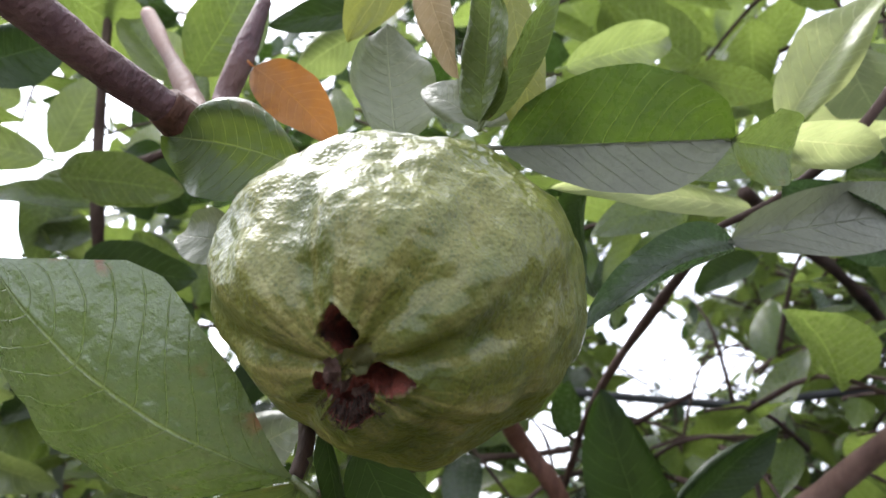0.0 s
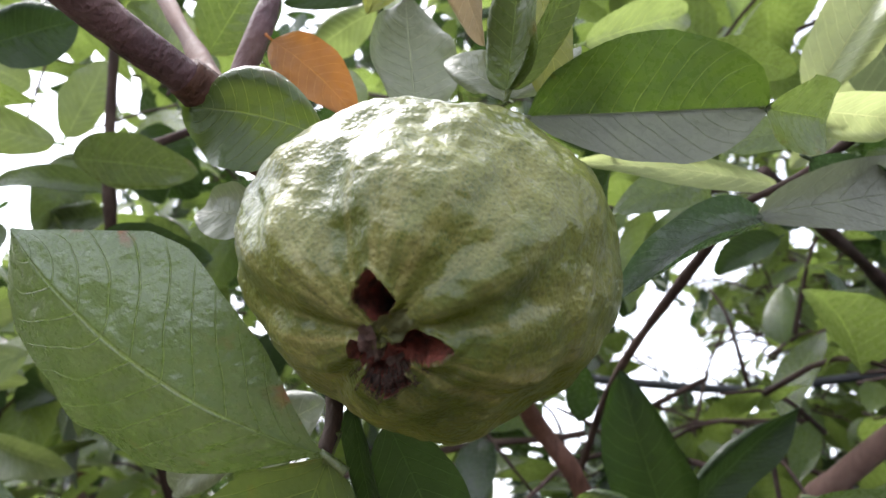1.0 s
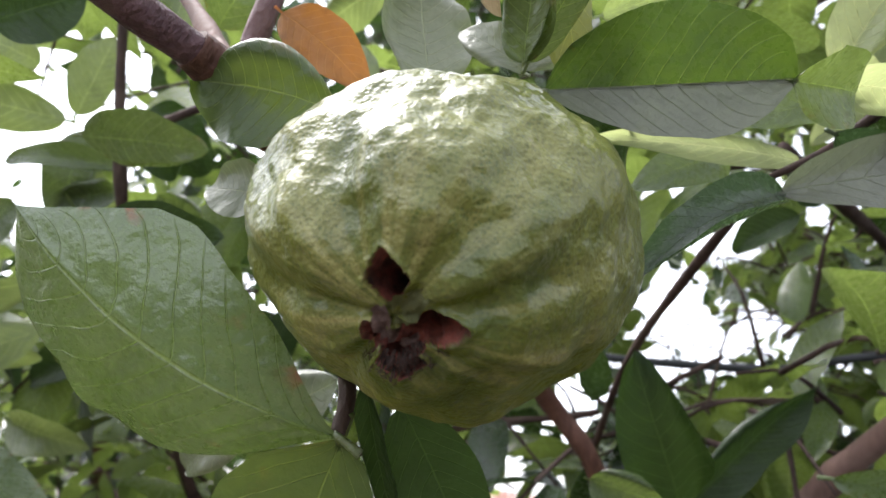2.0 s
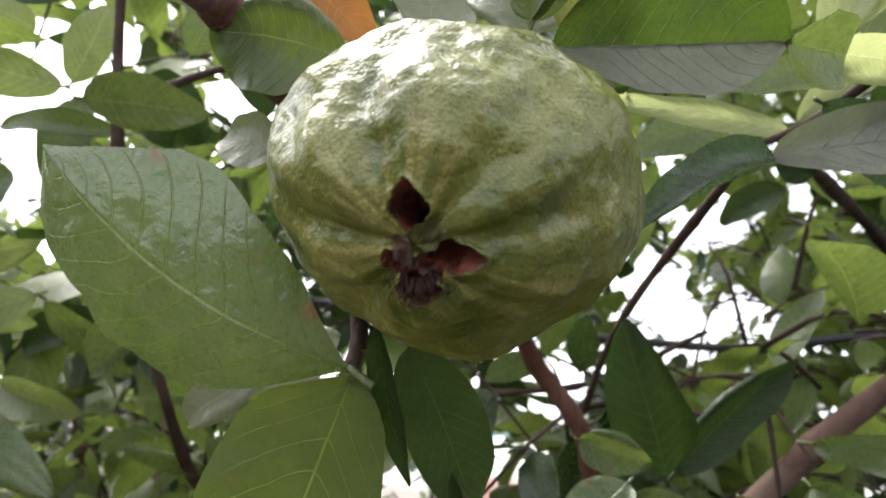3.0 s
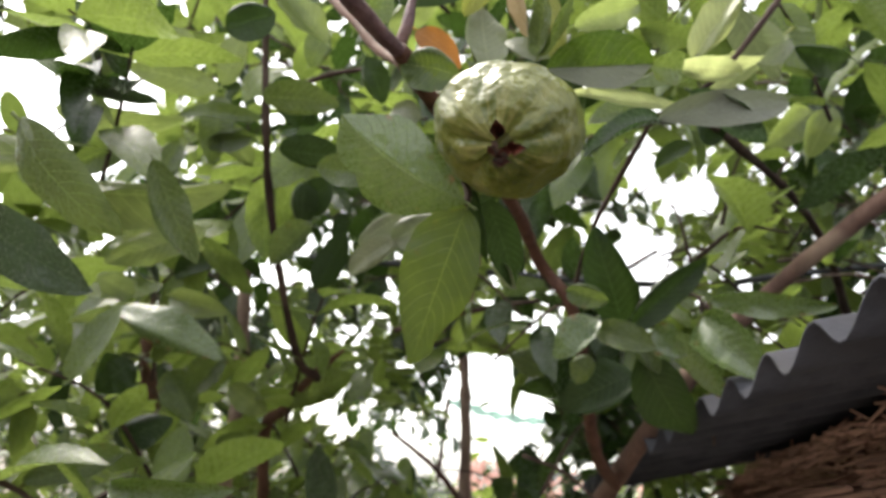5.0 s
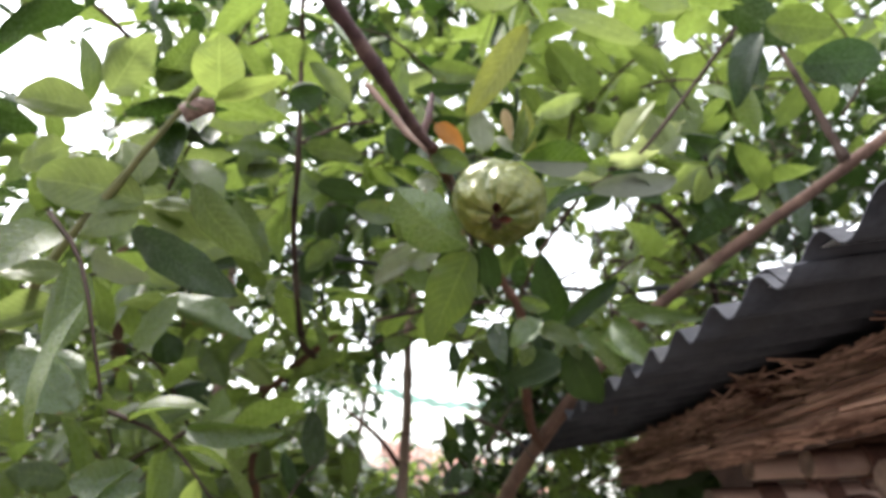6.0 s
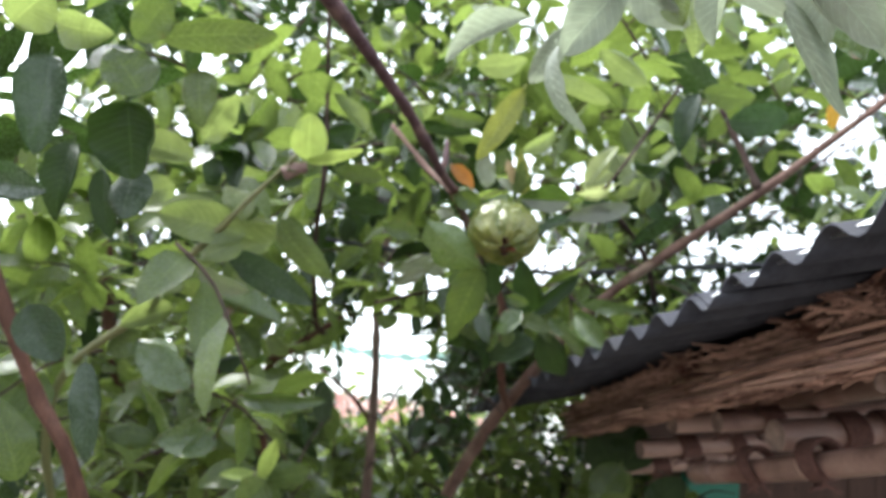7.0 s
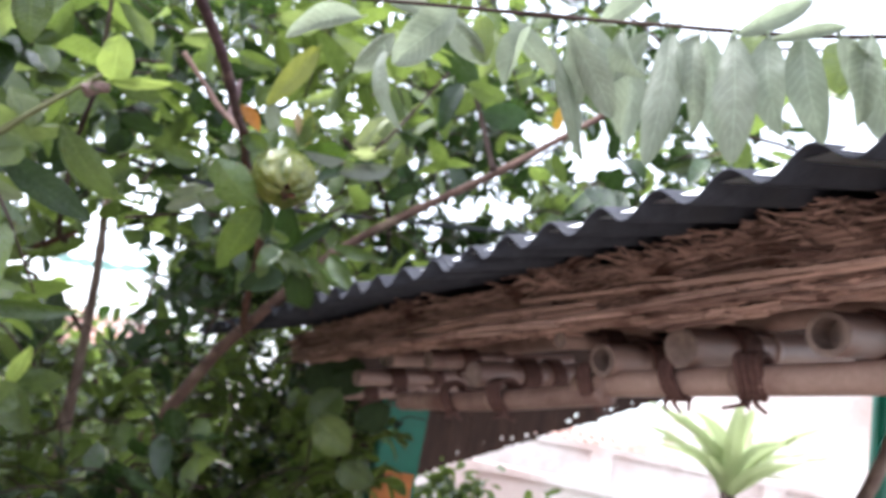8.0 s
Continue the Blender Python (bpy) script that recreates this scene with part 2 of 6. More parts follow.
STAMEN = surface("dried_stamen", (0.012, 0.006, 0.004), (0.06, 0.028, 0.02), 500, 0.8, 0.3, 0.0005)
SEPAL_GREEN = surface("sepal_olive", (0.09, 0.1, 0.03), (0.17, 0.17, 0.065), 220, 0.55, 0.6, 0.001)

def plastic_material():
    """Milky sheeting that lets most of the daylight through, with dust in patches."""
    m, n, l, p = material("milky_plastic_sheet")
    dust = noise_tex(n, l, 14, 5)
    col = mix(n, l, ramp(n, l, dust, 0.5, 0.75), (0.8, 0.81, 0.82), (0.66, 0.64, 0.6))
    l.new(col, p.inputs["Base Color"])
    p.inputs["Roughness"].default_value = 0.35
    tr = n.new("ShaderNodeBsdfTranslucent")
    l.new(mix(n, l, ramp(n, l, dust, 0.5, 0.75), (0.95, 0.96, 0.97), (0.85, 0.84, 0.82)), tr.inputs["Color"])
    ms = n.new("ShaderNodeMixShader")
    ms.inputs[0].default_value = 0.85
    l.new(p.outputs[0], ms.inputs[1])
    l.new(tr.outputs[0], ms.inputs[2])
    l.new(ms.outputs[0], n["Material Output"].inputs["Surface"])
    return m


SHEET = surface("weathered_cement_sheet", (0.022, 0.023, 0.032), (0.068, 0.069, 0.086), 26, 0.8, 0.6, 0.003, c=(0.045, 0.044, 0.052), spec=0.25)
STRAW = surface("old_palm_thatch", (0.06, 0.024, 0.019), (0.72, 0.45, 0.365), 40, 0.85, 0.8, 0.003, (1, 0.12, 1), c=(0.12, 0.05, 0.035), vary=0.65)
MATTING = surface("dark_palm_matting", (0.04, 0.022, 0.018), (0.12, 0.066, 0.05), 30, 0.9, 0.8, 0.003, (1, 1, 0.2), vary=0.2)
BAMBOO = surface("dry_bamboo", (0.11, 0.048, 0.038), (0.48, 0.32, 0.265), 22, 0.5, 0.35, 0.001, (0.15, 1, 1), c=(0.16, 0.075, 0.06), vary=0.5)
BAMBOO_CUT = surface("bamboo_cut_end", (0.11, 0.07, 0.06), (0.3, 0.21, 0.175), 60, 0.8, 0.5, 0.001)
ROPE = surface("dark_fibre_rope", (0.06, 0.025, 0.022), (0.15, 0.07, 0.055), 160, 0.9, 0.8, 0.001)
POST_GREEN = surface("green_painted_metal", (0.0, 0.12, 0.07), (0.006, 0.2, 0.12), 14, 0.4, 0.2, 0.001, c=(0.012, 0.15, 0.09))
PLASTIC = plastic_material()
SIGN_ORANGE = surface("orange_painted_tin", (0.42, 0.12, 0.02), (0.6, 0.2, 0.03), 18, 0.5, 0.2, 0.001)
SIGN_INK = surface("dark_sign_paint", (0.05, 0.02, 0.02), (0.12, 0.05, 0.04), 30, 0.6, 0.2, 0.001)
WIRE = surface("black_cable_sheath", (0.012, 0.013, 0.016), (0.04, 0.042, 0.05), 60, 0.5, 0.2, 0.0005)
EARTH = surface("dusty_earth", (0.13, 0.107, 0.086), (0.245, 0.207, 0.175), 1.5, 0.9, 0.5, 0.02, c=(0.07, 0.062, 0.042), coord="Object")
PLASTER = surface("whitewashed_plaster", (0.5, 0.42, 0.38), (0.8, 0.76, 0.73), 1.3, 0.85, 0.3, 0.004, c=(0.46, 0.32, 0.28))
ROOF_TILE = surface("pink_clay_tile", (0.42, 0.2, 0.16), (0.6, 0.36, 0.3), 6, 0.8, 0.4, 0.004, vary=0.4)
WALL_PINK = surface("faded_pink_wall", (0.5, 0.34, 0.3), (0.66, 0.5, 0.45), 3, 0.85, 0.3, 0.004, c=(0.4, 0.25, 0.2))
WALL_UNSEEN = surface("grey_unseen_wall", (0.1, 0.105, 0.1), (0.17, 0.175, 0.165), 2, 0.9, 0.3, 0.004)
WINDOW_DARK = surface("dark_window_glass", (0.02, 0.025, 0.03), (0.05, 0.055, 0.06), 4, 0.2, 0.1, 0.001)
NET = surface("green_shade_net", (0.3, 0.5, 0.43), (0.42, 0.62, 0.54), 30, 0.8, 0.3, 0.002)
STRAP = leaf_material("strap_leaf", (0.22, 0.29, 0.14), (0.36, 0.43, 0.25), (0.44, 0.5, 0.32), (0.5, 0.6, 0.34), 0.45, 0.35)


# ---- building helpers ----
def part(name, bm, mat, parent=None, label="", smooth=True):
    me = bpy.data.meshes.new(name)
    bm.to_mesh(me)
    bm.free()
    for m in (mat if isinstance(mat, (list, tuple)) else (mat,)):
        me.materials.append(m)
    for f in me.polygons:
        f.use_smooth = smooth
    ob = new(name, me)
    if parent:
        ob.parent = parent
    if label:
        tagged(ob, label)
    return ob


def thing(name, at, label, category, group="", kind=""):
    ob = new(name)
    ob.empty_display_size = 0.05
    ob.location = at
    bpy.context.view_layer.update()
    return tagged(ob, label, category, group, kind)


def adopt(child, parent):
    """Parent a part that was built in world places."""
    child.parent = parent
    child.matrix_parent_inverse = Matrix.Translation(-Vector(parent.location)) if parent.type == "EMPTY" else Matrix()
    return child


def smooth_line(points, steps=6):
    """A curve through the points, as a list of vectors."""
    pts = [Vector(p) for p in points]
    if len(pts) == 2:
        return [pts[0].lerp(pts[1], i / steps) for i in range(steps + 1)]
    ext = [2 * pts[0] - pts[1], *pts, 2 * pts[-1] - pts[-2]]
    out = []
    for i in range(1, len(ext) - 2):
        a, b, c, d = ext[i - 1:i + 3]
        for k in range(steps):
            t = k / steps
            out.append(0.5 * (2 * b + (c - a) * t + (2 * a - 5 * b + 4 * c - d) * t * t + (3 * b - 3 * c + d - a) * t ** 3))
    return [*out, pts[-1]]


def tube(bm, points, r0, r1, sides=10, wobble=0.0, steps=6, knots=0.0, closed=True):
    """A tapered round stem along a curve, with an uneven skin."""
    line = smooth_line(points, steps)
    rings = []
    side = Vector((0.3, 0.8, 0.5))
    for i, c in enumerate(line):
        ahead = (line[min(i + 1, len(line) - 1)] - line[max(i - 1, 0)]).normalized()
        side = (side - side.dot(ahead) * ahead).normalized()
        other = ahead.cross(side)
        t = i / (len(line) - 1)
        r = r0 + (r1 - r0) * t
        if knots:
            r *= 1 + knots * max(0.0, noise.noise(c * 22))
        ring = []
        for k in range(sides):
            a = 2 * math.pi * k / sides
            d = math.cos(a) * side + math.sin(a) * other
            rr = r * (1 + wobble * noise.noise((c + d * r) * 60))
            ring.append(bm.verts.new(c + d * rr))
        rings.append(ring)
    for a, b in zip(rings, rings[1:]):
        for k in range(sides):
            bm.faces.new((a[k], a[(k + 1) % sides], b[(k + 1) % sides], b[k]))
    if closed:
        bm.faces.new(list(reversed(rings[0])))
        bm.faces.new(rings[-1])


def box(bm, x0, x1, y0, y1, z0, z1, m=None):
    vs = [bm.verts.new((x, y, z)) for x in (x0, x1) for y in (y0, y1) for z in (z0, z1)]
    if m is not None:
        for v in vs:
            v.co = m @ v.co
    for f in ((0, 1, 3, 2), (4, 6, 7, 5), (0, 4, 5, 1), (2, 3, 7, 6), (0, 2, 6, 4), (1, 5, 7, 3)):
        bm.faces.new([vs[i] for i in f])


def bevelled_box(name, size, mat, parent, at, bev=0.004, label=""):
    bm = bmesh.new()
    box(bm, -size[0] / 2, size[0] / 2, -size[1] / 2, size[1] / 2, -size[2] / 2, size[2] / 2)
    bmesh.ops.bevel(bm, geom=bm.edges[:], offset=bev, segments=2, affect="EDGES")
    bmesh.ops.translate(bm, vec=at, verts=bm.verts)
    return adopt(part(name, bm, mat, None, label, smooth=False), parent)


def blade_width(u, belly=0.88):
    return max(0.0, math.sin(math.pi * min(1.0, u) ** belly)) ** 0.6 * (1 - 0.08 * u)


STATIONS = (0.0, 0.04, 0.1, 0.2, 0.3, 0.4, 0.5, 0.6, 0.7, 0.8, 0.88, 0.94, 0.98, 1.0)


def along(widths, u):
    """A half width at u, between the widths given at STATIONS."""
    return float(np.interp(u, STATIONS, (0.004, *widths, 0.0)))


def blade(bm, length, width, fold, bend, nu, nv, seed, rib=True, wave=0.19, m=None, belly=0.88, outline=None, tame=1.0):
    """One guava leaf along +x with its face to +z: folded along the midrib, bent, waved at the edge."""
    uvl = bm.loops.layers.uv.verify()
    rows = []
    rr = random.Random(int(seed * 997) + 5)
    twist, curl, hump, roll, roll_side = rr.uniform(-0.55, 0.55), rr.uniform(-0.75, 0.85), rr.uniform(-0.06, 0.12), rr.choice((0.0, 0.0, 0.5, -0.6)), rr.choice((-1, 1))
    if outline:
        tame = 0.0
    twist, curl, hump, roll = twist * tame, curl * tame, hump * tame, roll * tame
    sway = 0.05 * length * noise.noise(Vector((seed * 3.7, 1.3, 0.2)))
    for i in range(nu + 1):
        u = i / nu
        w = max(blade_width(u, belly), 0.02) * width / 2
        zc = -bend * length * (u - 0.12) ** 2
        yc = sway * math.sin(math.pi * u)
        if outline:
            below, above, swing, arch = outline
            zc, yc = arch * length * 4 * u * (1 - u), swing * length * math.sin(math.pi * u)
        row = []
        for j in range(nv + 1):
            s = 2 * j / nv - 1
            edge = 1 + 0.05 * noise.noise(Vector((u * 5 + seed, s * 0.5, 3.1)))
            y = s * w * edge
            if outline:
                w = length * max(0.004, along(above, u) - swing * math.sin(math.pi * u) if s > 0 else along(below, u) + swing * math.sin(math.pi * u))
                y = s * w * (1 + 0.3 * (edge - 1))
            z = zc + abs(s) ** 1.2 * w * fold * 1.3 + wave * (2 * w if outline else width) * abs(s) ** 2 * noise.noise(Vector((u * 3.6 + seed * 1.7, (1 if s > 0 else -1) * 2.3, seed)))
            z += 0.02 * (2 * w if outline else width) * noise.noise(Vector((u * 9, s * 3, seed + 7)))
            z += 0.013 * (2 * w if outline else width) * math.cos(2 * math.pi * (u * 11 - 2.4 * abs(s) ** 1.25)) * (1 - abs(s)) * min(1, abs(s) * 4)
            if not outline or min(along(above, 0.5), along(below, 0.5)) > 0.02:
                z += 0.012 * width * math.exp(-(s / 0.07) ** 2)
            if curl:
                z += w * (1 - math.cos(curl * s)) / curl
                y *= math.sin(curl * s) / (curl * s) if abs(s) > 1e-6 else 1.0
            if roll and s * roll_side > 0.55:
                over = (s * roll_side - 0.55) / 0.45
                z += roll * w * over ** 2 * math.sin(math.pi * u)
                y -= roll_side * 0.25 * abs(roll) * w * over ** 2
            z += hump * length * 4 * u * (1 - u)
            turn = twist * (u - 0.25)
            y, z = y * math.cos(turn) - (z - zc) * math.sin(turn), zc + y * math.sin(turn) + (z - zc) * math.cos(turn)
            co = Vector((u * length, y + yc, z))
            row.append((bm.verts.new(m @ co if m else co), u, (s + 1) / 2))
        rows.append(row)
    for a, b in zip(rows, rows[1:]):
        for j in range(nv):
            quad = (a[j], b[j], b[j + 1], a[j + 1])
            f = bm.faces.new([q[0] for q in quad])
            for lp, q in zip(f.loops, quad):
                lp[uvl].uv = (q[1], q[2])
    if rib:
        pts = [Vector((-0.07 * length, 0, 0.006 * length)), Vector((-0.03 * length, 0, 0)), Vector((0.015 * length, 0, 0.0))]
        first = len(bm.faces)
        bm.faces.ensure_lookup_table()
        tube(bm, [m @ q if m else q for q in pts], 0.0012 * length / 0.09, 0.0009 * length / 0.09, 6, steps=2)
        bm.faces.ensure_lookup_table()
        for f in bm.faces[first:]:
            for lp in f.loops:
                lp[uvl].uv = (0.5, 0.5)


TREE = None
LEAF_COUNT = [0]


def leaf(base, tip, width, normal, kind, fold=0.15, bend=0.1, belly=0.88, nu=40, nv=16, outline=None):
    base, tip, n = Vector(base), Vector(tip), Vector(normal)
    x = (tip - base).normalized()
    z = (n - n.dot(x) * x).normalized()
    y = z.cross(x)
    m = Matrix((x, y, z)).transposed().to_4x4()
    m.translation = base
    LEAF_COUNT[0] += 1
    bm = bmesh.new()
    blade(bm, (tip - base).length, width, fold, bend, nu, nv, LEAF_COUNT[0] * 0.731, belly=belly, outline=outline, tame=0.3 if kind in ("young", "orange", "gold") else 1.8 if kind == "mist" else 1.0)
    ob = part("leaf", bm, LEAF[kind], None, LEAF_LABEL.get(kind, ""))
    ob.matrix_world = m
    ob.parent = TREE
    ob.matrix_parent_inverse = Matrix.Translation(-Vector(TREE.location))
    ob.matrix_basis = m
    return ob


LEAF_LABEL = {"orange": "withered orange-brown leaf with dark blotches", "young": "bright yellow-green young leaf", "gold": "withered golden-yellow leaf",
              "dry": "dried curled tan leaf", "pale": "leaf showing its pale grey-green underside"}


# ---- ground and distance ----
bm = bmesh.new()
for i in range(41):
    for j in range(41):
        fx, fy = (i / 20 - 1), (j / 20 - 1)
        x, y = math.copysign(abs(fx) ** 3 * 900, fx), math.copysign(abs(fy) ** 3 * 900, fy)
        bm.verts.new((x, y, 0.05 * noise.noise(Vector((x * 0.4, y * 0.4, 0))) if abs(x) < 60 and abs(y) < 60 else 0.0))
bm.verts.ensure_lookup_table()
for i in range(40):
    for j in range(40):
        bm.faces.new([bm.verts[k] for k in (i * 41 + j, (i + 1) * 41 + j, (i + 1) * 41 + j + 1, i * 41 + j + 1)])
tagged(part("ground", bm, EARTH), "dusty bare earth of a village yard", "ground", kind="structure")


def wall_run(name, a, b, height, thick, mat, label):
    """A plastered yard wall with a coping and slightly proud courses."""
    a, b = Vector((*a, 0)), Vector((*b, 0))
    d = (b - a).normalized()
    m = Matrix.Translation(a) @ Matrix((d, Vector((-d.y, d.x, 0)), Vector((0, 0, 1)))).transposed().to_4x4()
    length = (b - a).length
    root = thing(name, a, label, "wall")
    bm = bmesh.new()
    box(bm, 0, length, -thick / 2, thick / 2, 0, height, m)
    adopt(part("wall_body", bm, mat, smooth=False), root)
    bm = bmesh.new()
    box(bm, -0.02, length + 0.02, -thick / 2 - 0.05, thick / 2 + 0.05, height, height + 0.08, m)
    adopt(part("coping", bm, mat, smooth=False), root)
    for k in range(int(length / 2.2) + 1):
        bm = bmesh.new()
        box(bm, k * 2.2, k * 2.2 + 0.28, -thick / 2 - 0.06, thick / 2 + 0.06, 0, height - 0.004, m)
        adopt(part("pier", bm, mat, smooth=False), root)
    return root


wall_run("yard_wall", (1.5, 9.3), (12.5, 4.6), 1.62, 0.2, PLASTER, "whitewashed plaster yard wall with coping and piers")
# second run added to hide the bare horizon
wall_run("yard_wall", (12.6, 4.4), (14.5, -6.0), 2.1, 0.2, PLASTER, "whitewashed plaster yard wall with coping and piers")
wall_run("low_wall", (3.2, 6.6), (11.0, 3.4), 1.2, 0.25, PLASTER, "low sunlit whitewashed wall with flat coping")


def house(at, size, eave, rise, turn, label, wall_mat):
    root = thing("house", (*at, 0), label, "house")
    m = Matrix.Translation((*at, 0)) @ Matrix.Rotation(radians(turn), 4, "Z")
    w, d = size
    bm = bmesh.new()
    box(bm, -w / 2, w / 2, -d / 2, d / 2, 0, eave, m)
    adopt(part("wall", bm, wall_mat, smooth=False), root)
    bm = bmesh.new()
    rows = 26
    for side in (-1, 1):
        for k in range(9):
            y0, y1 = side * (d / 2 + 0.3) * (1 - k / 9), side * (d / 2 + 0.3) * (1 - (k + 1.15) / 9)
            z0, z1 = eave - 0.05 + rise * k / 9 + 0.03, eave - 0.05 + rise * (k + 1.15) / 9
            for q in range(rows):
                x0 = -w / 2 - 0.25 + (w + 0.5) * q / rows
                x1 = x0 + (w + 0.5) / rows * 0.94
                vs = [bm.verts.new(m @ Vector(c)) for c in ((x0, y0, z0), (x1, y0, z0), ((x0 + x1) / 2, y0, z0 + 0.05), (x0, y1, z1), (x1, y1, z1), ((x0 + x1) / 2, y1, z1 + 0.05))]
                bm.faces.new((vs[0], vs[2], vs[5], vs[3]))
                bm.faces.new((vs[2], vs[1], vs[4], vs[5]))
    tiles = adopt(part("roof", bm, ROOF_TILE, None, "faded pink clay tile roof", smooth=False), root)
    for side in (-1, 1):
        bm = bmesh.new()
        tri = [bm.verts.new(m @ Vector((side * (w / 2 - k), y, z))) for k in (0, 0.2) for y, z in ((-d / 2, eave), (d / 2, eave), (0, eave + rise - 0.06))]
        bm.faces.new(tri[:3])
        bm.faces.new(tri[3:])
        for k in range(3):
            bm.faces.new((tri[k], tri[(k + 1) % 3], tri[(k + 1) % 3 + 3], tri[k + 3]))
        adopt(part("gable", bm, wall_mat, smooth=False), root)
    for k in range(3):
        cx = -w / 2 + w * (k + 0.5) / 3
        bm = bmesh.new()
        box(bm, cx - 0.45, cx + 0.45, -d / 2 - 0.06, -d / 2 + 0.02, 0.9, 1.6, m)
        win = adopt(part("window", bm, PLASTER, smooth=False), root)
        bm = bmesh.new()
        box(bm, cx - 0.38, cx + 0.38, -d / 2 - 0.07, -d / 2 - 0.062, 0.97, 1.53, m)
        pane = part("pane", bm, WINDOW_DARK, smooth=False)
        pane.parent = win
    return root


house((-0.8, 12.5), (2.5, 3.4), 1.6, 0.6, 4, "small far house with faded pink walls and clay tiles", WALL_PINK)
house((6.8, 12.0), (5.0, 3.5), 1.5, 0.5, -20, "far low house with pink walls behind the yard", WALL_PINK)
# added house: its white wall hides grey low sky that should burn out
house((12.6, 8.9), (7.0, 3.0), 3.7, 0.8, -49, "far whitewashed house with a tiled roof", PLASTER)

# unseen wall added behind the camera to cut the light from the front
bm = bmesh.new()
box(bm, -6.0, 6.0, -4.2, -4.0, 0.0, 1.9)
tagged(part("light_block_south", bm, WALL_UNSEEN, smooth=False), "unseen plain grey wall closing the yard, added to cut front light", "wall", kind="structure")

# a strip of green shade net stretched far behind the tree
root = thing("shade_net", (-1.5, 8.6, 0), "strip of green shade net on two poles", "net")
bm = bmesh.new()
for i in range(31):
    for j in range(5):
        bm.verts.new((-1.9 + 1.8 * i / 30, 8.6 + 0.06 * math.sin(i * 0.9), 2.6 + 0.09 * j / 4 - 0.12 * math.sin(math.pi * i / 30) + 0.02 * math.sin(i * 1.7 + j)))
bm.verts.ensure_lookup_table()
for i in range(30):
    for j in range(4):
        bm.faces.new([bm.verts[k] for k in (i * 5 + j, (i + 1) * 5 + j, (i + 1) * 5 + j + 1, i * 5 + j + 1)])
adopt(part("net", bm, NET), root)
for x in (-1.9, -0.1):
    bm = bmesh.new()
    tube(bm, [(x, 8.6, 0), (x, 8.6, 1.3), (x, 8.6, 2.68)], 0.03, 0.03, 8)
    adopt(part("pole", bm, BARK_DARK), root)


# ---- shed ----
SLOPE = 0.325
EAVE_X, EAVE_Z = 0.2, 1.777
PITCH = 0.0691
# the shed stands at an angle to the yard, and its eave drops towards the far end
SHED = Matrix.Translation((0.1938, 0, 1.768)) @ Euler((radians(-5.15), 0, radians(10.03)), "XYZ").to_matrix().to_4x4() @ Matrix.Translation((-EAVE_X, 0, -EAVE_Z))
SHED_BACK = SHED.inverted()


def roof_z(x):
    """Height of the roof in the shed's own axes."""
    return EAVE_Z + SLOPE * (x - EAVE_X)


def under_roof(p):
    """How far in from the eave a place lies, and how far below the roof."""
    q = SHED_BACK @ Vector(p)
    return q.x, roof_z(q.x) - q.z


def place_shed(before):
    """Turn all that was built in the shed's axes into its place."""
    for ob in [o for o in scene.objects if o not in before and not o.parent]:
        ob.matrix_basis = SHED @ ob.matrix_basis


standing = set(scene.objects)


def corrugated_sheet(y0, waves, lift, slip, label):
    bm = bmesh.new()
    per = 10
    nx = 14
    for side in (0, 1):
        for i in range(waves * per + 1):
            for k in range(nx + 1):
                y = y0 + i * PITCH / per
                x = EAVE_X + slip + 2.75 * k / nx + 0.006 * noise.noise(Vector((y * 6, k, 3)))
                z = roof_z(x) + lift + 0.0105 * math.cos(2 * math.pi * (y + 0.3721) / PITCH) - 0.0022 * side + 0.004 * noise.noise(Vector((x * 3, y * 3, 1)))
                bm.verts.new((x, y, z))
    bm.verts.ensure_lookup_table()
    rows, off = waves * per + 1, (waves * per + 1) * (nx + 1)
    at = lambda s, i, k: bm.verts[s * off + i * (nx + 1) + k]
    for i in range(rows - 1):
        for k in range(nx):
            bm.faces.new((at(0, i, k), at(0, i, k + 1), at(0, i + 1, k + 1), at(0, i + 1, k)))
            bm.faces.new((at(1, i, k), at(1, i + 1, k), at(1, i + 1, k + 1), at(1, i, k + 1)))
        for k in (0, nx):
            bm.faces.new((at(0, i, k), at(0, i + 1, k), at(1, i + 1, k), at(1, i, k)))
    for k in range(nx):
        for i in (0, rows - 1):
            bm.faces.new((at(0, i, k), at(1, i, k), at(1, i, k + 1), at(0, i, k + 1)))
    return tagged(part("roof_sheet", bm, SHEET), label, "roof sheet", "corrugated sheets of the shed roof")


for y0, waves, lift, slip in ((-1.6, 13, 0.0, 0.0), (-0.77, 13, 0.004, 0.006), (0.06, 13, 0.0, 0.0), (0.89, 4, 0.004, 0.01)):
    corrugated_sheet(y0, waves, lift, slip, "dark grey weathered corrugated roofing sheet")

rng = random.Random(11)

# a pale translucent plastic sheet, sunk between the crests so white wedges show in the view
bm = bmesh.new()
for i in range(61):
    for k in range(5):
        y = -0.72 + 1.34 * i / 60
        x = 0.218 + 0.12 * k
        over = 0.004 * max(0.0, min(1.0, (0.13 - y) / 0.05, 1.0))
        bm.verts.new((x, y, roof_z(x) + 0.0012 + over + 0.0012 * noise.noise(Vector((x * 9, y * 9, 4)))))
bm.verts.ensure_lookup_table()
for i in range(60):
    for k in range(4):
        bm.faces.new([bm.verts[q] for q in (i * 5 + k, (i + 1) * 5 + k, (i + 1) * 5 + k + 1, i * 5 + k + 1)])
tagged(part("plastic_sheet", bm, PLASTIC), "thin pale plastic sheet sunk into the corrugated roof", "plastic sheet")


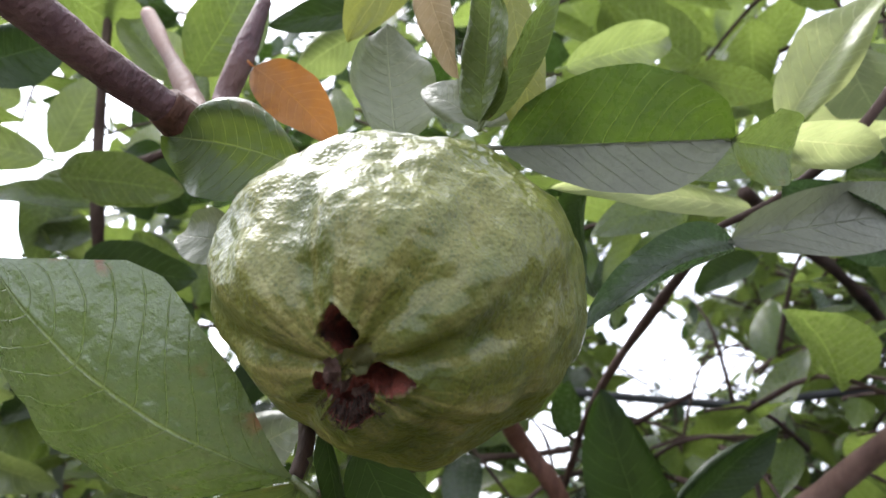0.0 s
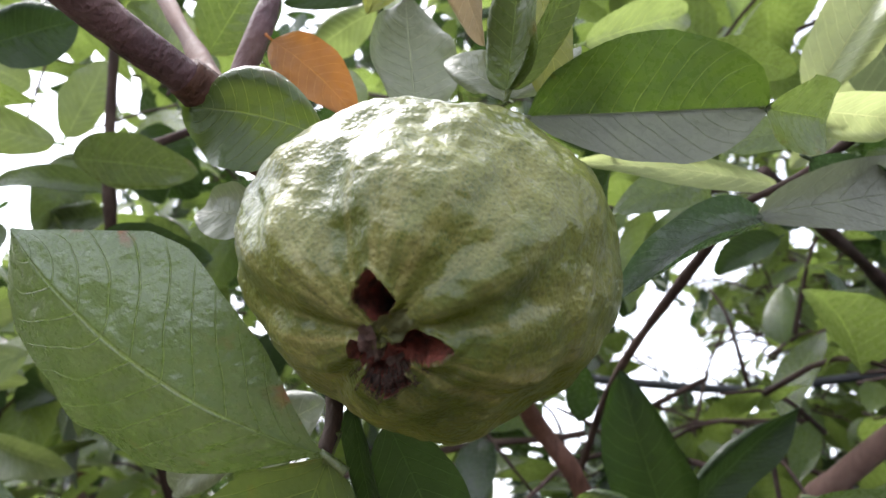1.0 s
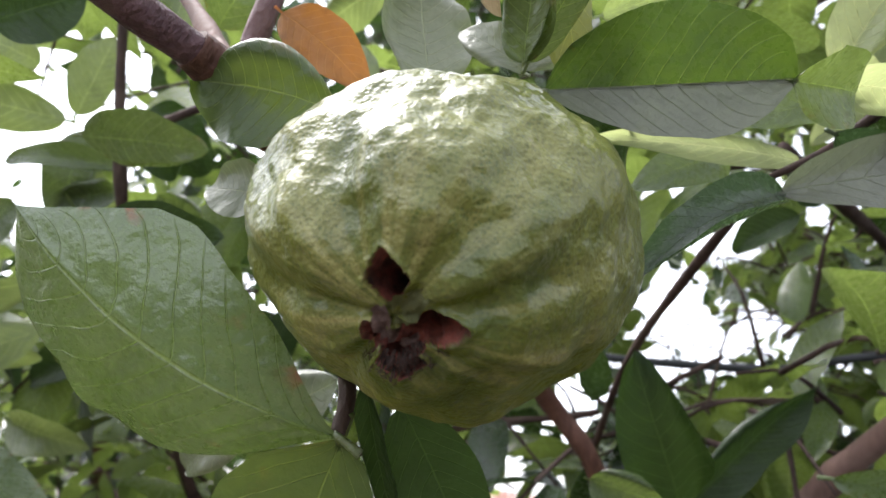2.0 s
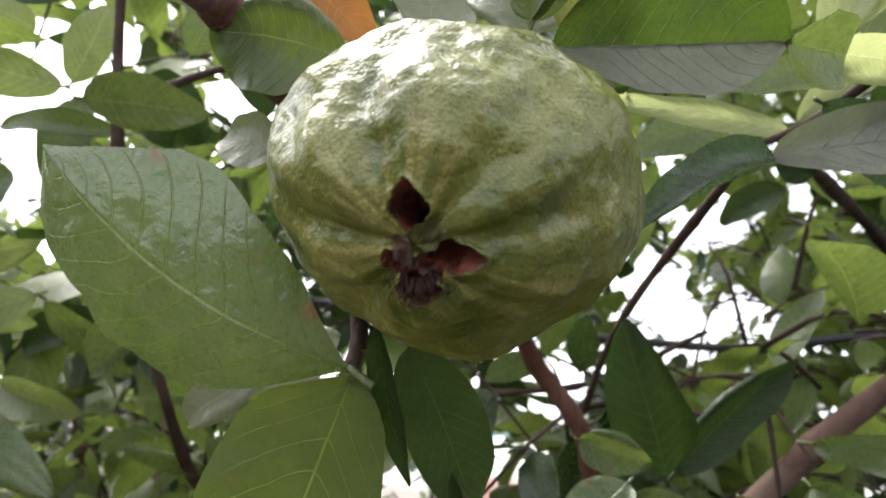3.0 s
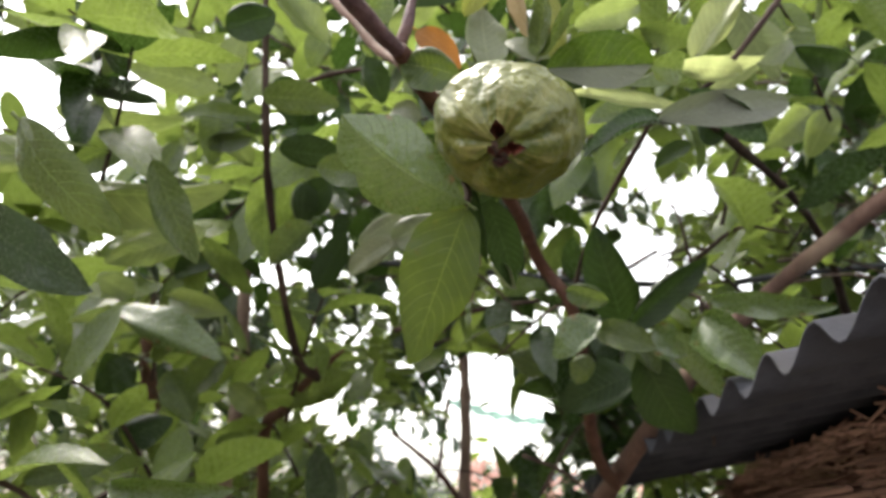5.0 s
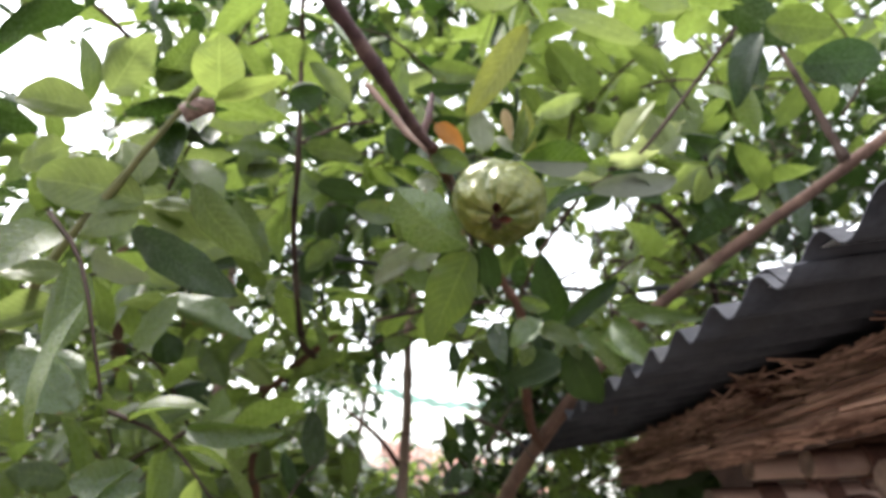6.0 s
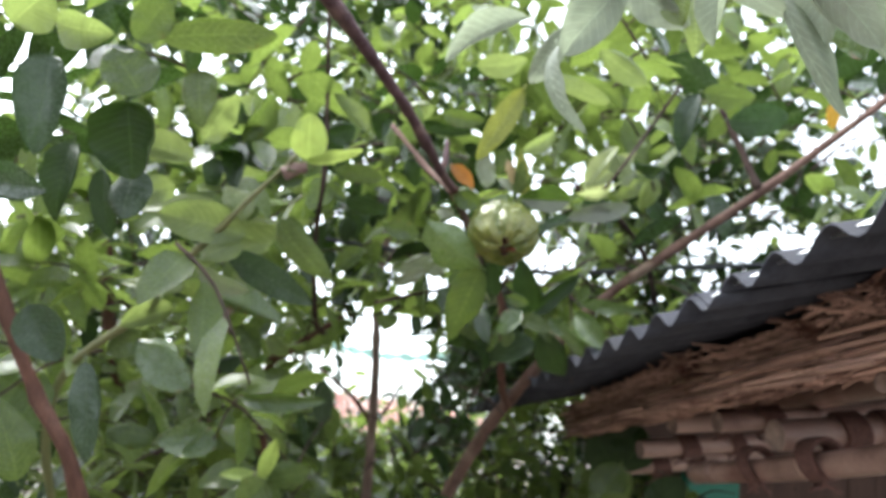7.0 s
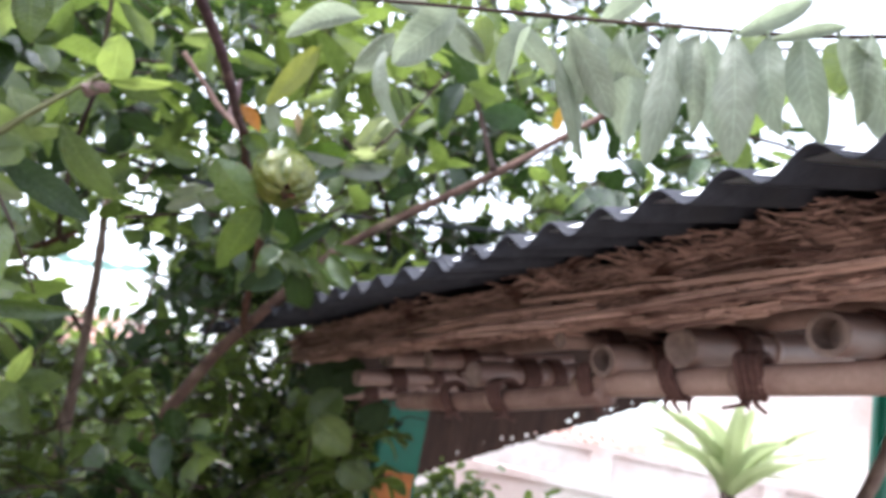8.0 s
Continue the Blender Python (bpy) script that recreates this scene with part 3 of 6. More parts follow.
def thatch():
    """A layer of old split palm ribs and straw under the sheets: a ragged edge of many splints."""
    root = thing("thatch", (0.42, 0, 1.755), "ragged layer of old brown palm thatch under the sheets", "thatch")
    bm = bmesh.new()
    for k in range(9500):
        y = rng.uniform(-1.4, 0.98)
        layer = rng.random()
        # bundles lie in courses, each with its own overhang, so that dark clefts part them
        course = int(layer * 5 + 0.35 * noise.noise(Vector((y * 7, 3, layer * 2))))
        out = 0.02 * noise.noise(Vector((y * 6.5, course * 3.7, 2))) + 0.01 * noise.noise(Vector((y * 23, course * 2.1, 6)))
        z = 1.742 + (0.07 if y < 0.85 else 0.06) * layer + 0.009 * noise.noise(Vector((y * 9, layer, 5)))
        x = 0.382 + 0.014 * (1 - layer) + out + rng.uniform(0, 0.03)
        long, wide, thick = rng.uniform(0.02, 0.09) + (0.14 * rng.random() if rng.random() < 0.15 and layer < 0.6 else 0), rng.uniform(0.0008, 0.0034), rng.uniform(0.0004, 0.0016)
        m = Matrix.Translation((x, y, z)) @ Euler((rng.gauss(0, 0.09), rng.uniform(-1.2, 1.2), rng.gauss(0, 0.17))).to_matrix().to_4x4()
        box(bm, -wide / 2, wide / 2, -long / 2, long / 2, -thick, thick, m)
    # long split palm ribs that bind the lower edge
    for k in range(34):
        y = rng.uniform(-1.3, 0.8)
        long, wide = rng.uniform(0.2, 0.5), rng.uniform(0.003, 0.007)
        m = Matrix.Translation((0.372 + rng.uniform(0, 0.012), y, 1.744 + 0.03 * rng.random() ** 2)) @ Euler((rng.gauss(0, 0.025), rng.uniform(-0.6, 0.6), rng.gauss(0, 0.03))).to_matrix().to_4x4()
        box(bm, -wide / 2, wide / 2, -long / 2, long / 2, -0.002, 0.002, m)
    # frayed tufts that stand up out of the upper edge
    for cy, spread, count, rise in ((0.1, 0.035, 90, 0.02), (-0.1, 0.1, 120, 0.012), (-0.32, 0.08, 120, 0.016), (0.45, 0.06, 50, 0.008)):
        for k in range(count):
            y = rng.gauss(cy, spread)
            long = rng.uniform(0.02, 0.06)
            m = Matrix.Translation((0.372 + rng.uniform(-0.008, 0.01), y, 1.808 + rng.uniform(-0.014, rise))) @ Euler((rng.gauss(0.1, 0.3), rng.uniform(-0.5, 0.5), rng.gauss(0.25, 0.35))).to_matrix().to_4x4()
            box(bm, -0.0013, 0.0013, -long / 2, long / 2, -0.0008, 0.0008, m)
    edge = adopt(part("straw", bm, STRAW, None, "", smooth=False), root)
    edge["kind"] = "stuff"
    bm = bmesh.new()
    for k in range(420):
        y = rng.uniform(-1.45, 0.95)
        x = rng.uniform(0.44, 2.3)
        z = roof_z(x) - 0.06 - rng.uniform(0, 0.03)
        long, wide = rng.uniform(0.2, 0.6), rng.uniform(0.015, 0.05)
        m = Matrix.Translation((x, y, z)) @ Euler((rng.uniform(-0.05, 0.05), -math.atan(SLOPE) + rng.uniform(-0.1, 0.1), rng.gauss(0, 0.12))).to_matrix().to_4x4()
        box(bm, -wide / 2, wide / 2, -long / 2, long / 2, -0.003, 0.003, m)
    for y0, y1 in ((-1.5, 1.0),):
        m = Matrix.Translation((EAVE_X + 0.215, 0, roof_z(EAVE_X + 0.215) - 0.05)) @ Matrix.Rotation(-math.atan(SLOPE), 4, "Y")
        box(bm, 0, 2.1, y0, y1, 0, 0.012, m)
    inner = adopt(part("inner_layer", bm, MATTING, None, "dark inner thatch", smooth=False), root)
    inner["kind"] = "stuff"


thatch()


def bamboo(y, x0, z0, length, radius, turn, label, hollow):
    """A cut culm: hollow end, swollen nodes."""
    rise = math.atan(0.2)
    radius *= 1.1
    root = thing("bamboo_rafter", (x0, y, z0), label, "bamboo pole", "bamboo poles under the shed roof")
    m = Matrix.Translation((x0, y, z0)) @ Matrix.Rotation(radians(turn), 4, "Z") @ Matrix.Rotation(-rise, 4, "Y")
    bm = bmesh.new()
    sides, seg = 14, 24
    rings = []
    for i in range(seg + 1):
        s = length * i / seg
        r = radius * (1 + 0.03 * noise.noise(Vector((s * 8, y, 0))))
        rings.append([bm.verts.new(m @ Vector((s, r * math.cos(2 * math.pi * k / sides), r * math.sin(2 * math.pi * k / sides)))) for k in range(sides)])
    for a, b in zip(rings, rings[1:]):
        for k in range(sides):
            bm.faces.new((a[k], b[k], b[(k + 1) % sides], a[(k + 1) % sides]))
    adopt(part("culm", bm, BAMBOO), root)
    bm = bmesh.new()
    lip = [[bm.verts.new(m @ Vector((s, rr * math.cos(2 * math.pi * k / sides), rr * math.sin(2 * math.pi * k / sides)))) for k in range(sides)]
           for s, rr in ((0.0, radius), (-0.001, radius * 0.96), (-0.001, radius * 0.7), (0.03, radius * 0.64) if hollow else (0.002, radius * 0.2))]
    for a, b in zip(lip, lip[1:]):
        for k in range(sides):
            bm.faces.new((a[k], b[k], b[(k + 1) % sides], a[(k + 1) % sides]))
    bm.faces.new(lip[-1])
    adopt(part("cut_end", bm, BAMBOO_CUT, None, "hollow sawn bamboo end" if hollow else "sawn bamboo end closed by a node", smooth=False), root)
    s = 0.11 + 0.1 * rng.random()
    while s < length - 0.05:
        bm = bmesh.new()
        tube(bm, [m @ Vector((s - 0.006, 0, 0)), m @ Vector((s, 0, 0)), m @ Vector((s + 0.006, 0, 0))], radius * 1.09, radius * 1.07, 14, steps=2)
        adopt(part("node", bm, BAMBOO), root)
        s += rng.uniform(0.2, 0.3)
    return m


def lashing(m, s, radius, turns=4):
    bm = bmesh.new()
    for t in range(turns):
        pts = []
        off = s + 0.008 * t
        for k in range(13):
            a = 2 * math.pi * k / 12
            pts.append(m @ Vector((off + 0.003 * math.sin(a * 2), radius * 1.12 * math.cos(a), radius * 1.12 * math.sin(a))))
        tube(bm, pts, 0.0045, 0.0045, 6, steps=2)
    for k in range(3):
        a = m @ Vector((s + 0.01 * k, 0, -radius))
        tube(bm, [a, a + Vector((rng.uniform(-0.01, 0.01), rng.uniform(-0.01, 0.01), -0.008)), a + Vector((rng.uniform(-0.02, 0.02), rng.uniform(-0.012, 0.012), -0.018))], 0.004, 0.002, 5, steps=3)
    tagged(part("rope_lashing", bm, ROPE), "dark fibre rope lashing round a bamboo pole", "rope", "rope lashings on the bamboo")


def build_bamboo():
    lab = "dry pale-brown bamboo pole with a sawn end"
    for y, x0, z0, length, r, turn in ((-0.6, 0.46, 1.722, 0.45, 0.022, 2), (-0.42, 0.47, 1.72, 0.45, 0.021, 1), (-0.24, 0.46, 1.724, 0.42, 0.0215, 1), (-0.052, 0.47, 1.725, 0.42, 0.0222, 2), (0.078, 0.47, 1.715, 0.4, 0.0208, 0), (0.371, 0.47, 1.706, 0.38, 0.0196, 2),
                                       (0.52, 0.47, 1.738, 0.36, 0.015, 1), (0.668, 0.47, 1.748, 0.36, 0.015, 0), (0.82, 0.48, 1.715, 0.36, 0.016, 2),
                                       (0.984, 0.5, 1.69, 0.36, 0.0165, 1), (0.11, 0.42, 1.734, 0.4, 0.011, 0)):
        m = bamboo(y, x0, z0, length, r, turn, lab, y in (-0.24, 0.078, -0.6))
        lashing(m, rng.uniform(0.075, 0.1), r * 1.1, 5)
        if rng.random() < 0.7:
            lashing(m, rng.uniform(0.16, 0.2), r * 1.1, 4)
    root = thing("bamboo_purlin", (0.7, 0, 1.8), "long bamboo purlin across the rafters", "bamboo pole")
    for x, z in ((0.64, 1.8), (0.86, 1.87)):
        bm = bmesh.new()
        tube(bm, [(x, -1.4, z), (x + 0.01, -0.2, z + 0.004), (x, 1.0, z)], 0.018, 0.016, 12, knots=0.1, steps=16)
        adopt(part("culm", bm, BAMBOO), root)
    # two long poles lashed end by end under the rafters, along the eave
    for (y0, z0), (y1, z1), r, ties in (((0.64, 1.668), (0.09, 1.676), 0.0175, (0.47, 0.334)), ((0.15, 1.689), (-1.2, 1.694), 0.0178, (0.128, -0.02, -0.117, -0.36, -0.6))):
        root = thing("bamboo_eave_pole", (0.5, y0, z0), "long dry bamboo pole lashed under the rafters along the eave", "bamboo pole", "bamboo poles under the shed roof")
        bm = bmesh.new()
        tube(bm, [(0.5, y0, z0), (0.504, (y0 + y1) / 2, (z0 + z1) / 2 - 0.004), (0.5, y1, z1)], r, r * 0.95, 14, steps=20)
        adopt(part("culm", bm, BAMBOO), root)
        y = y0 - 0.06
        while y > y1 + 0.05:
            z = z0 + (z1 - z0) * (y - y0) / (y1 - y0)
            bm = bmesh.new()
            tube(bm, [(0.5, y + 0.007, z), (0.5, y, z), (0.5, y - 0.007, z)], r * 1.1, r * 1.07, 14, steps=2)
            adopt(part("node", bm, BAMBOO), root)
            y -= rng.uniform(0.2, 0.27)
        for y in ties:
            z = z0 + (z1 - z0) * (y - y0) / (y1 - y0)
            lashing(Matrix.Translation((0.5, y, z + 0.004)) @ Matrix.Rotation(radians(-90 + rng.uniform(-25, 25)), 4, "Z"), 0.0, r * 1.25, rng.choice((3, 4, 5)))


build_bamboo()
place_shed(standing)

# dark palm matting across the far gable, ragged at its lower edge
root = thing("gable_matting", (1.5, 1.42, 1.6), "dark brown palm matting closing the gable, pierced by light", "matting")
bm = bmesh.new()
x = 0.45
while x < 2.5:
    w = rng.uniform(0.006, 0.02)
    z_low = max(1.40, 1.427 + 0.454 * (x - 0.764)) + 0.012 * noise.noise(Vector((x * 14, 0, 0))) + rng.uniform(-0.003, 0.003)
    lx, drop = under_roof((x, 1.42, z_low))
    z_top = z_low + drop - 0.03
    if z_top > z_low:
        y = 1.42 + rng.uniform(-0.0015, 0.0015)
        hole = 0.012 if rng.random() < 0.3 else 0.0
        zg = z_low + rng.uniform(0.012, 0.03)
        box(bm, x - 0.003, x + w + 0.003, y, y + 0.006, zg + hole, z_top)
        box(bm, x - 0.003, x + w + 0.003, y + 0.001, y + 0.007, z_low, zg)
    x += w
strips = adopt(part("woven_palm", bm, MATTING, None, "", smooth=False), root)
strips["kind"] = "stuff"
bm = bmesh.new()
tube(bm, [(0.4, 1.44, 1.46), (1.4, 1.44, 1.775), (2.4, 1.44, 2.23)], 0.02, 0.018, 10, knots=0.1, steps=10)
adopt(part("batten", bm, BARK_DARK), root)

root = thing("shed_post", (0.67, 1.4, 0), "green painted square metal post with an orange sign", "post")
bevelled_box("shaft", (0.135, 0.06, 1.62), POST_GREEN, root, (0.66, 1.4, 0.81), 0.004)
bevelled_box("cap", (0.155, 0.08, 0.012), POST_GREEN, root, (0.66, 1.4, 1.626), 0.003)
plate = bevelled_box("sign_plate", (0.12, 0.006, 0.16), SIGN_ORANGE, root, (0.655, 1.364, 1.335), 0.002, "orange tin plate with dark marks")
for k, (x, z, w) in enumerate(((0.655, 1.37, 0.08), (0.655, 1.34, 0.09), (0.655, 1.31, 0.06))):
    bm = bmesh.new()
    box(bm, x - w / 2, x + w / 2, 1.357, 1.36, z - 0.008, z + 0.008)
    mark = part("mark", bm, SIGN_INK, smooth=False)
    mark.parent = plate
    mark.matrix_parent_inverse = plate.matrix_parent_inverse.copy()
for x, y in ((SHED @ Vector(q)).xy for q in ((2.8, 1.05, 0), (2.8, -1.45, 0), (0.62, -1.45, 0))):
    root = thing("shed_post", (x, y, 0), "dark green painted corner post of the shed", "post")
    bm = bmesh.new()
    tube(bm, [(x, y, 0), (x, y, 1.0), (x, y, under_roof((x, y, 0))[1] - 0.05)], 0.045, 0.04, 10, 0.2)
    adopt(part("shaft", bm, POST_GREEN), root)

# a pole leaning in the shed's mouth
root = thing("leaning_pole", (1.31, 1.3, 0), "pinkish bare pole leaning inside the shed", "pole")
bm = bmesh.new()
tube(bm, [(1.31, 1.3, 0), (1.5, 0.987, 0.83), (1.688, 0.677, 1.607), (1.78, 0.52, under_roof((1.78, 0.52, 0))[1] - 0.03)], 0.021, 0.018, 10, 0.15)
adopt(part("shaft", bm, BARK_TRUNK), root)

# cable slung behind the tree
bm = bmesh.new()
tube(bm, [(-0.5, 0.99, 2.0), (0.1, 0.93, 1.975), (0.33, 0.95, 2.02), (1.2, 1.05, 2.22), (3.0, 1.3, 2.75)], 0.0055, 0.0055, 8)
tagged(part("overhead_cable", bm, WIRE), "slack black cable slung among the branches", "cable")


# ---- the yard plant beyond the shed ----
def strap_plant(at, count, size, label):
    root = thing("strap_leaf_plant", at, label, "plant")
    bm = bmesh.new()
    tube(bm, [(at[0], at[1], 0), (at[0] + 0.03, at[1], 0.7), (at[0], at[1], at[2])], 0.07, 0.06, 8, 0.2)
    adopt(part("stem", bm, BARK_DARK), root)
    for k in range(count):
        a = 2 * math.pi * k / count * 2.4 + rng.uniform(-0.2, 0.2)
        up = rng.uniform(0.9, 2.2)
        d = Vector((math.cos(a), math.sin(a), up)).normalized()
        z = (Vector((0, 0, 1)) - d.z * d).normalized()
        m = Matrix((d, z.cross(d), z)).transposed().to_4x4()
        m.translation = Vector(at) - Vector((0, 0, 0.1 * rng.random()))
        bm = bmesh.new()
        blade(bm, size * rng.uniform(0.7, 1.1), 0.15, 0.35, rng.uniform(0.25, 0.6), 10, 4, k * 1.3, rib=False, m=m)
        adopt(part("leaf", bm, STRAP), root)


strap_plant((4.5, 4.05, 1.5), 26, 0.95, "bright green strap-leaved plant in the sunny yard")


# ---- the guava tree ----
TREE = thing("guava_tree", (-0.25, 1.5, 0), "leafy guava tree with several smooth brown stems", "tree")


def branch(points, r0, r1, mat, label="", name="branch", sides=14, knots=0.45):
    bm = bmesh.new()
    tube(bm, points, r0, r1, sides, 0.22, 12, knots)
    return adopt(part(name, bm, mat, None, label), TREE)


branch([(-0.2, 1.5, -0.02), (-0.21, 1.47, 0.8), (-0.236, 1.45, 1.43), (-0.265, 1.45, 1.75), (-0.3, 1.45, 2.04), (-0.27, 1.5, 2.4)], 0.018, 0.008, BARK_TRUNK, name="trunk")
branch([(-0.2, 1.46, 0.3), (-0.1, 1.05, 1.22), (-0.004, 0.862, 1.555), (0.087, 0.65, 1.731), (0.19, 0.57, 1.868), (0.369, 0.395, 2.019), (0.56, 0.25, 2.2)], 0.016, 0.0044, BARK_PALE, "smooth pinkish-brown limb")
branch([(-0.2, -0.18, 1.9), (-0.164, -0.098, 1.891), (-0.122, 0.01, 1.876), (-0.094, 0.112, 1.866), (-0.0785, 0.157, 1.8635)], 0.0054, 0.0044, BARK, "smooth purplish-brown twig")
branch([(-0.2, -0.18, 1.9), (-0.3, -0.28, 1.9), (-0.5, -0.2, 1.88), (-0.75, 0.2, 1.6), (-0.7, 0.9, 0.9), (-0.3, 1.46, 0.1)], 0.0065, 0.02, BARK, "long purplish-brown branch")
branch([(-0.079, 0.156, 1.861), (-0.07, 0.2, 1.858), (-0.06, 0.28, 1.866), (-0.042, 0.36, 1.862), (-0.024, 0.44, 1.838), (0.008, 0.46, 1.797), (0.03, 0.6, 1.70), (0.055, 0.726, 1.668)], 0.0044, 0.006, BARK_RED, "reddish-brown branch behind the fruit")
branch([(-0.3, 0.3, 2.16), (-0.272, 0.344, 1.944), (-0.282, 0.42, 1.86), (-0.283, 0.535, 1.754), (-0.274, 0.586, 1.735)], 0.0027, 0.0042, BARK_DARK, "thin dark upright stem")
branch([(-0.24, 0.56, 1.765), (-0.278, 0.586, 1.74), (-0.333, 0.648, 1.705), (-0.388, 0.731, 1.642), (-0.36, 0.9, 1.3), (-0.28, 1.4, 0.4)], 0.0016, 0.012, BARK_RED, "reddish-brown forked branch")
branch([(-0.272, 0.344, 1.944), (-0.235, 0.37, 1.985), (-0.2, 0.38, 2.0)], 0.003, 0.002, BARK_DARK, "dark side twig", "twig", 8)
branch([(-0.58, 0.9, 2.0), (-0.536, 0.9, 1.768), (-0.5, 0.95, 1.4), (-0.35, 1.45, 0.2)], 0.008, 0.014, BARK_TRUNK, "pale upright stem")
branch([(-1.1, 1.35, 2.3), (-1.0, 1.3, 1.86), (-0.84, 1.38, 1.38), (-0.45, 1.48, 0.1)], 0.014, 0.022, BARK_RED, "reddish-brown stem")
branch([(-0.227, 0.02, 1.83), (-0.29, 0.06, 1.77), (-0.37, 0.11, 1.68), (-0.5, 0.25, 1.5), (-0.5, 0.9, 0.9)], 0.002, 0.006, TWIG, "light green shoot", "twig", 8)
branch([(-0.52, -0.06, 1.85), (-0.452, -0.033, 1.685), (-0.399, -0.004, 1.582), (-0.34, 0.026, 1.474), (-0.28, 0.3, 1.0), (-0.26, 1.3, 0.05)], 0.0046, 0.0075, BARK_RED, "reddish-brown stem")
branch([(-0.245, 0.185, 1.53), (-0.26, 0.25, 1.42), (-0.3, 0.6, 1.1)], 0.002, 0.005, TWIG, "young green shoot", "twig", 8)
branch([(-0.06, -0.25, 1.85), (-0.001, -0.268, 1.861), (0.141, -0.326, 1.878), (0.296, -0.391, 1.903), (0.5, -0.5, 1.96)], 0.0012, 0.0016, BARK_DARK, "thin dark overhanging twig", "twig", 8)
branch([(0.056, 0.278, 1.891), (0.062, 0.275, 1.897), (0.089, 0.274, 1.915), (0.12, 0.26, 1.95), (0.2, 0.28, 2.1)], 0.0012, 0.0022, BARK_DARK, "", "twig", 8)
branch([(0.06, 0.275, 1.895), (0.02, 0.4, 1.86), (0.0, 0.5, 1.82)], 0.0018, 0.002, BARK_DARK, "", "twig", 8)
branch([(-0.0785, 0.17, 1.864), (-0.0984, 0.195, 1.8947), (-0.0961, 0.195, 1.9147), (-0.0976, 0.2, 1.942)], 0.0036, 0.003, BARK, "purplish-brown twig", "twig", 8)
branch([(-0.0785, 0.165, 1.864), (-0.1118, 0.2, 1.898), (-0.1411, 0.215, 1.9306), (-0.1714, 0.23, 1.9644)], 0.0038, 0.003, BARK_PALE, "pinkish-brown twig", "twig", 8)
branch([(-0.068, 0.2, 1.857), (-0.055, 0.195, 1.83), (-0.039, 0.178, 1.796), (-0.0365, 0.1715, 1.784)], 0.0022, 0.0016, BARK_DARK, "", "twig", 8)
branch([(0.36, 0.4, 2.015), (0.33, 0.42, 2.1), (0.28, 0.44, 2.22)], 0.006, 0.003, BARK_DARK, "", "twig", 8)
branch([(0.094, 0.418, 1.988), (0.126, 0.478, 1.997), (0.220, 0.632, 2.004), (0.288, 0.746, 1.980), (0.348, 0.887, 1.933)], 0.004, 0.005, BARK_DARK, "thin dark twig", "twig", 8)
branch([(-0.2, 0.6, 1.8), (-0.1, 0.62, 1.84), (0.0, 0.6, 1.86), (0.08, 0.56, 1.9)], 0.003, 0.002, BARK_DARK, "", "twig", 8)
branch([(-0.26, 1.45, 1.62), (-0.32, 1.42, 1.68), (-0.42, 1.4, 1.74)], 0.007, 0.004, BARK_RED, "", "twig", 8)

branch([(-0.2199, 0.0327, 1.8236), (-0.2285, 0.0292, 1.8195), (-0.2383, 0.0268, 1.8114)], 0.005, 0.0075, CALYX_DRY, "shrivelled grey-brown flower bud", "bud", 10)
branch([(-0.0815, 0.149, 1.8642), (-0.0785, 0.157, 1.8632), (-0.0765, 0.163, 1.8625)], 0.0053, 0.0058, BARK_RED, "reddish collar at a twig's joint", "node", 12)

# ---- the guava ----
# swellings and dents fitted to the fruit's outline from the camera: a way out from its middle, and how far it stands
# out
LUMPS = ((-0.89, 0.19, 0.41, 0.011), (0.99, -0.1, -0.1, 0.0031), (-0.07, -0.94, 0.34, -0.0028), (0.14, 0.99, 0.0, -0.0057), (-0.62, 0.79, 0.0, 0.0052), (0.67, -0.7, 0.24, -0.002), (0.76, 0.64, -0.14, 0.0004), (-0.67, -0.69, 0.28, 0.013), (0.93, 0.34, 0.14, -0.0026), (-0.83, -0.34, 0.44, -0.0108), (0.44, 0.83, -0.34, 0.0026), (0.91, -0.37, 0.21, -0.0037), (0.33, -0.92, 0.21, 0.0036), (-0.39, -0.73, 0.56, -0.007), (-0.78, 0.57, 0.28, -0.009))


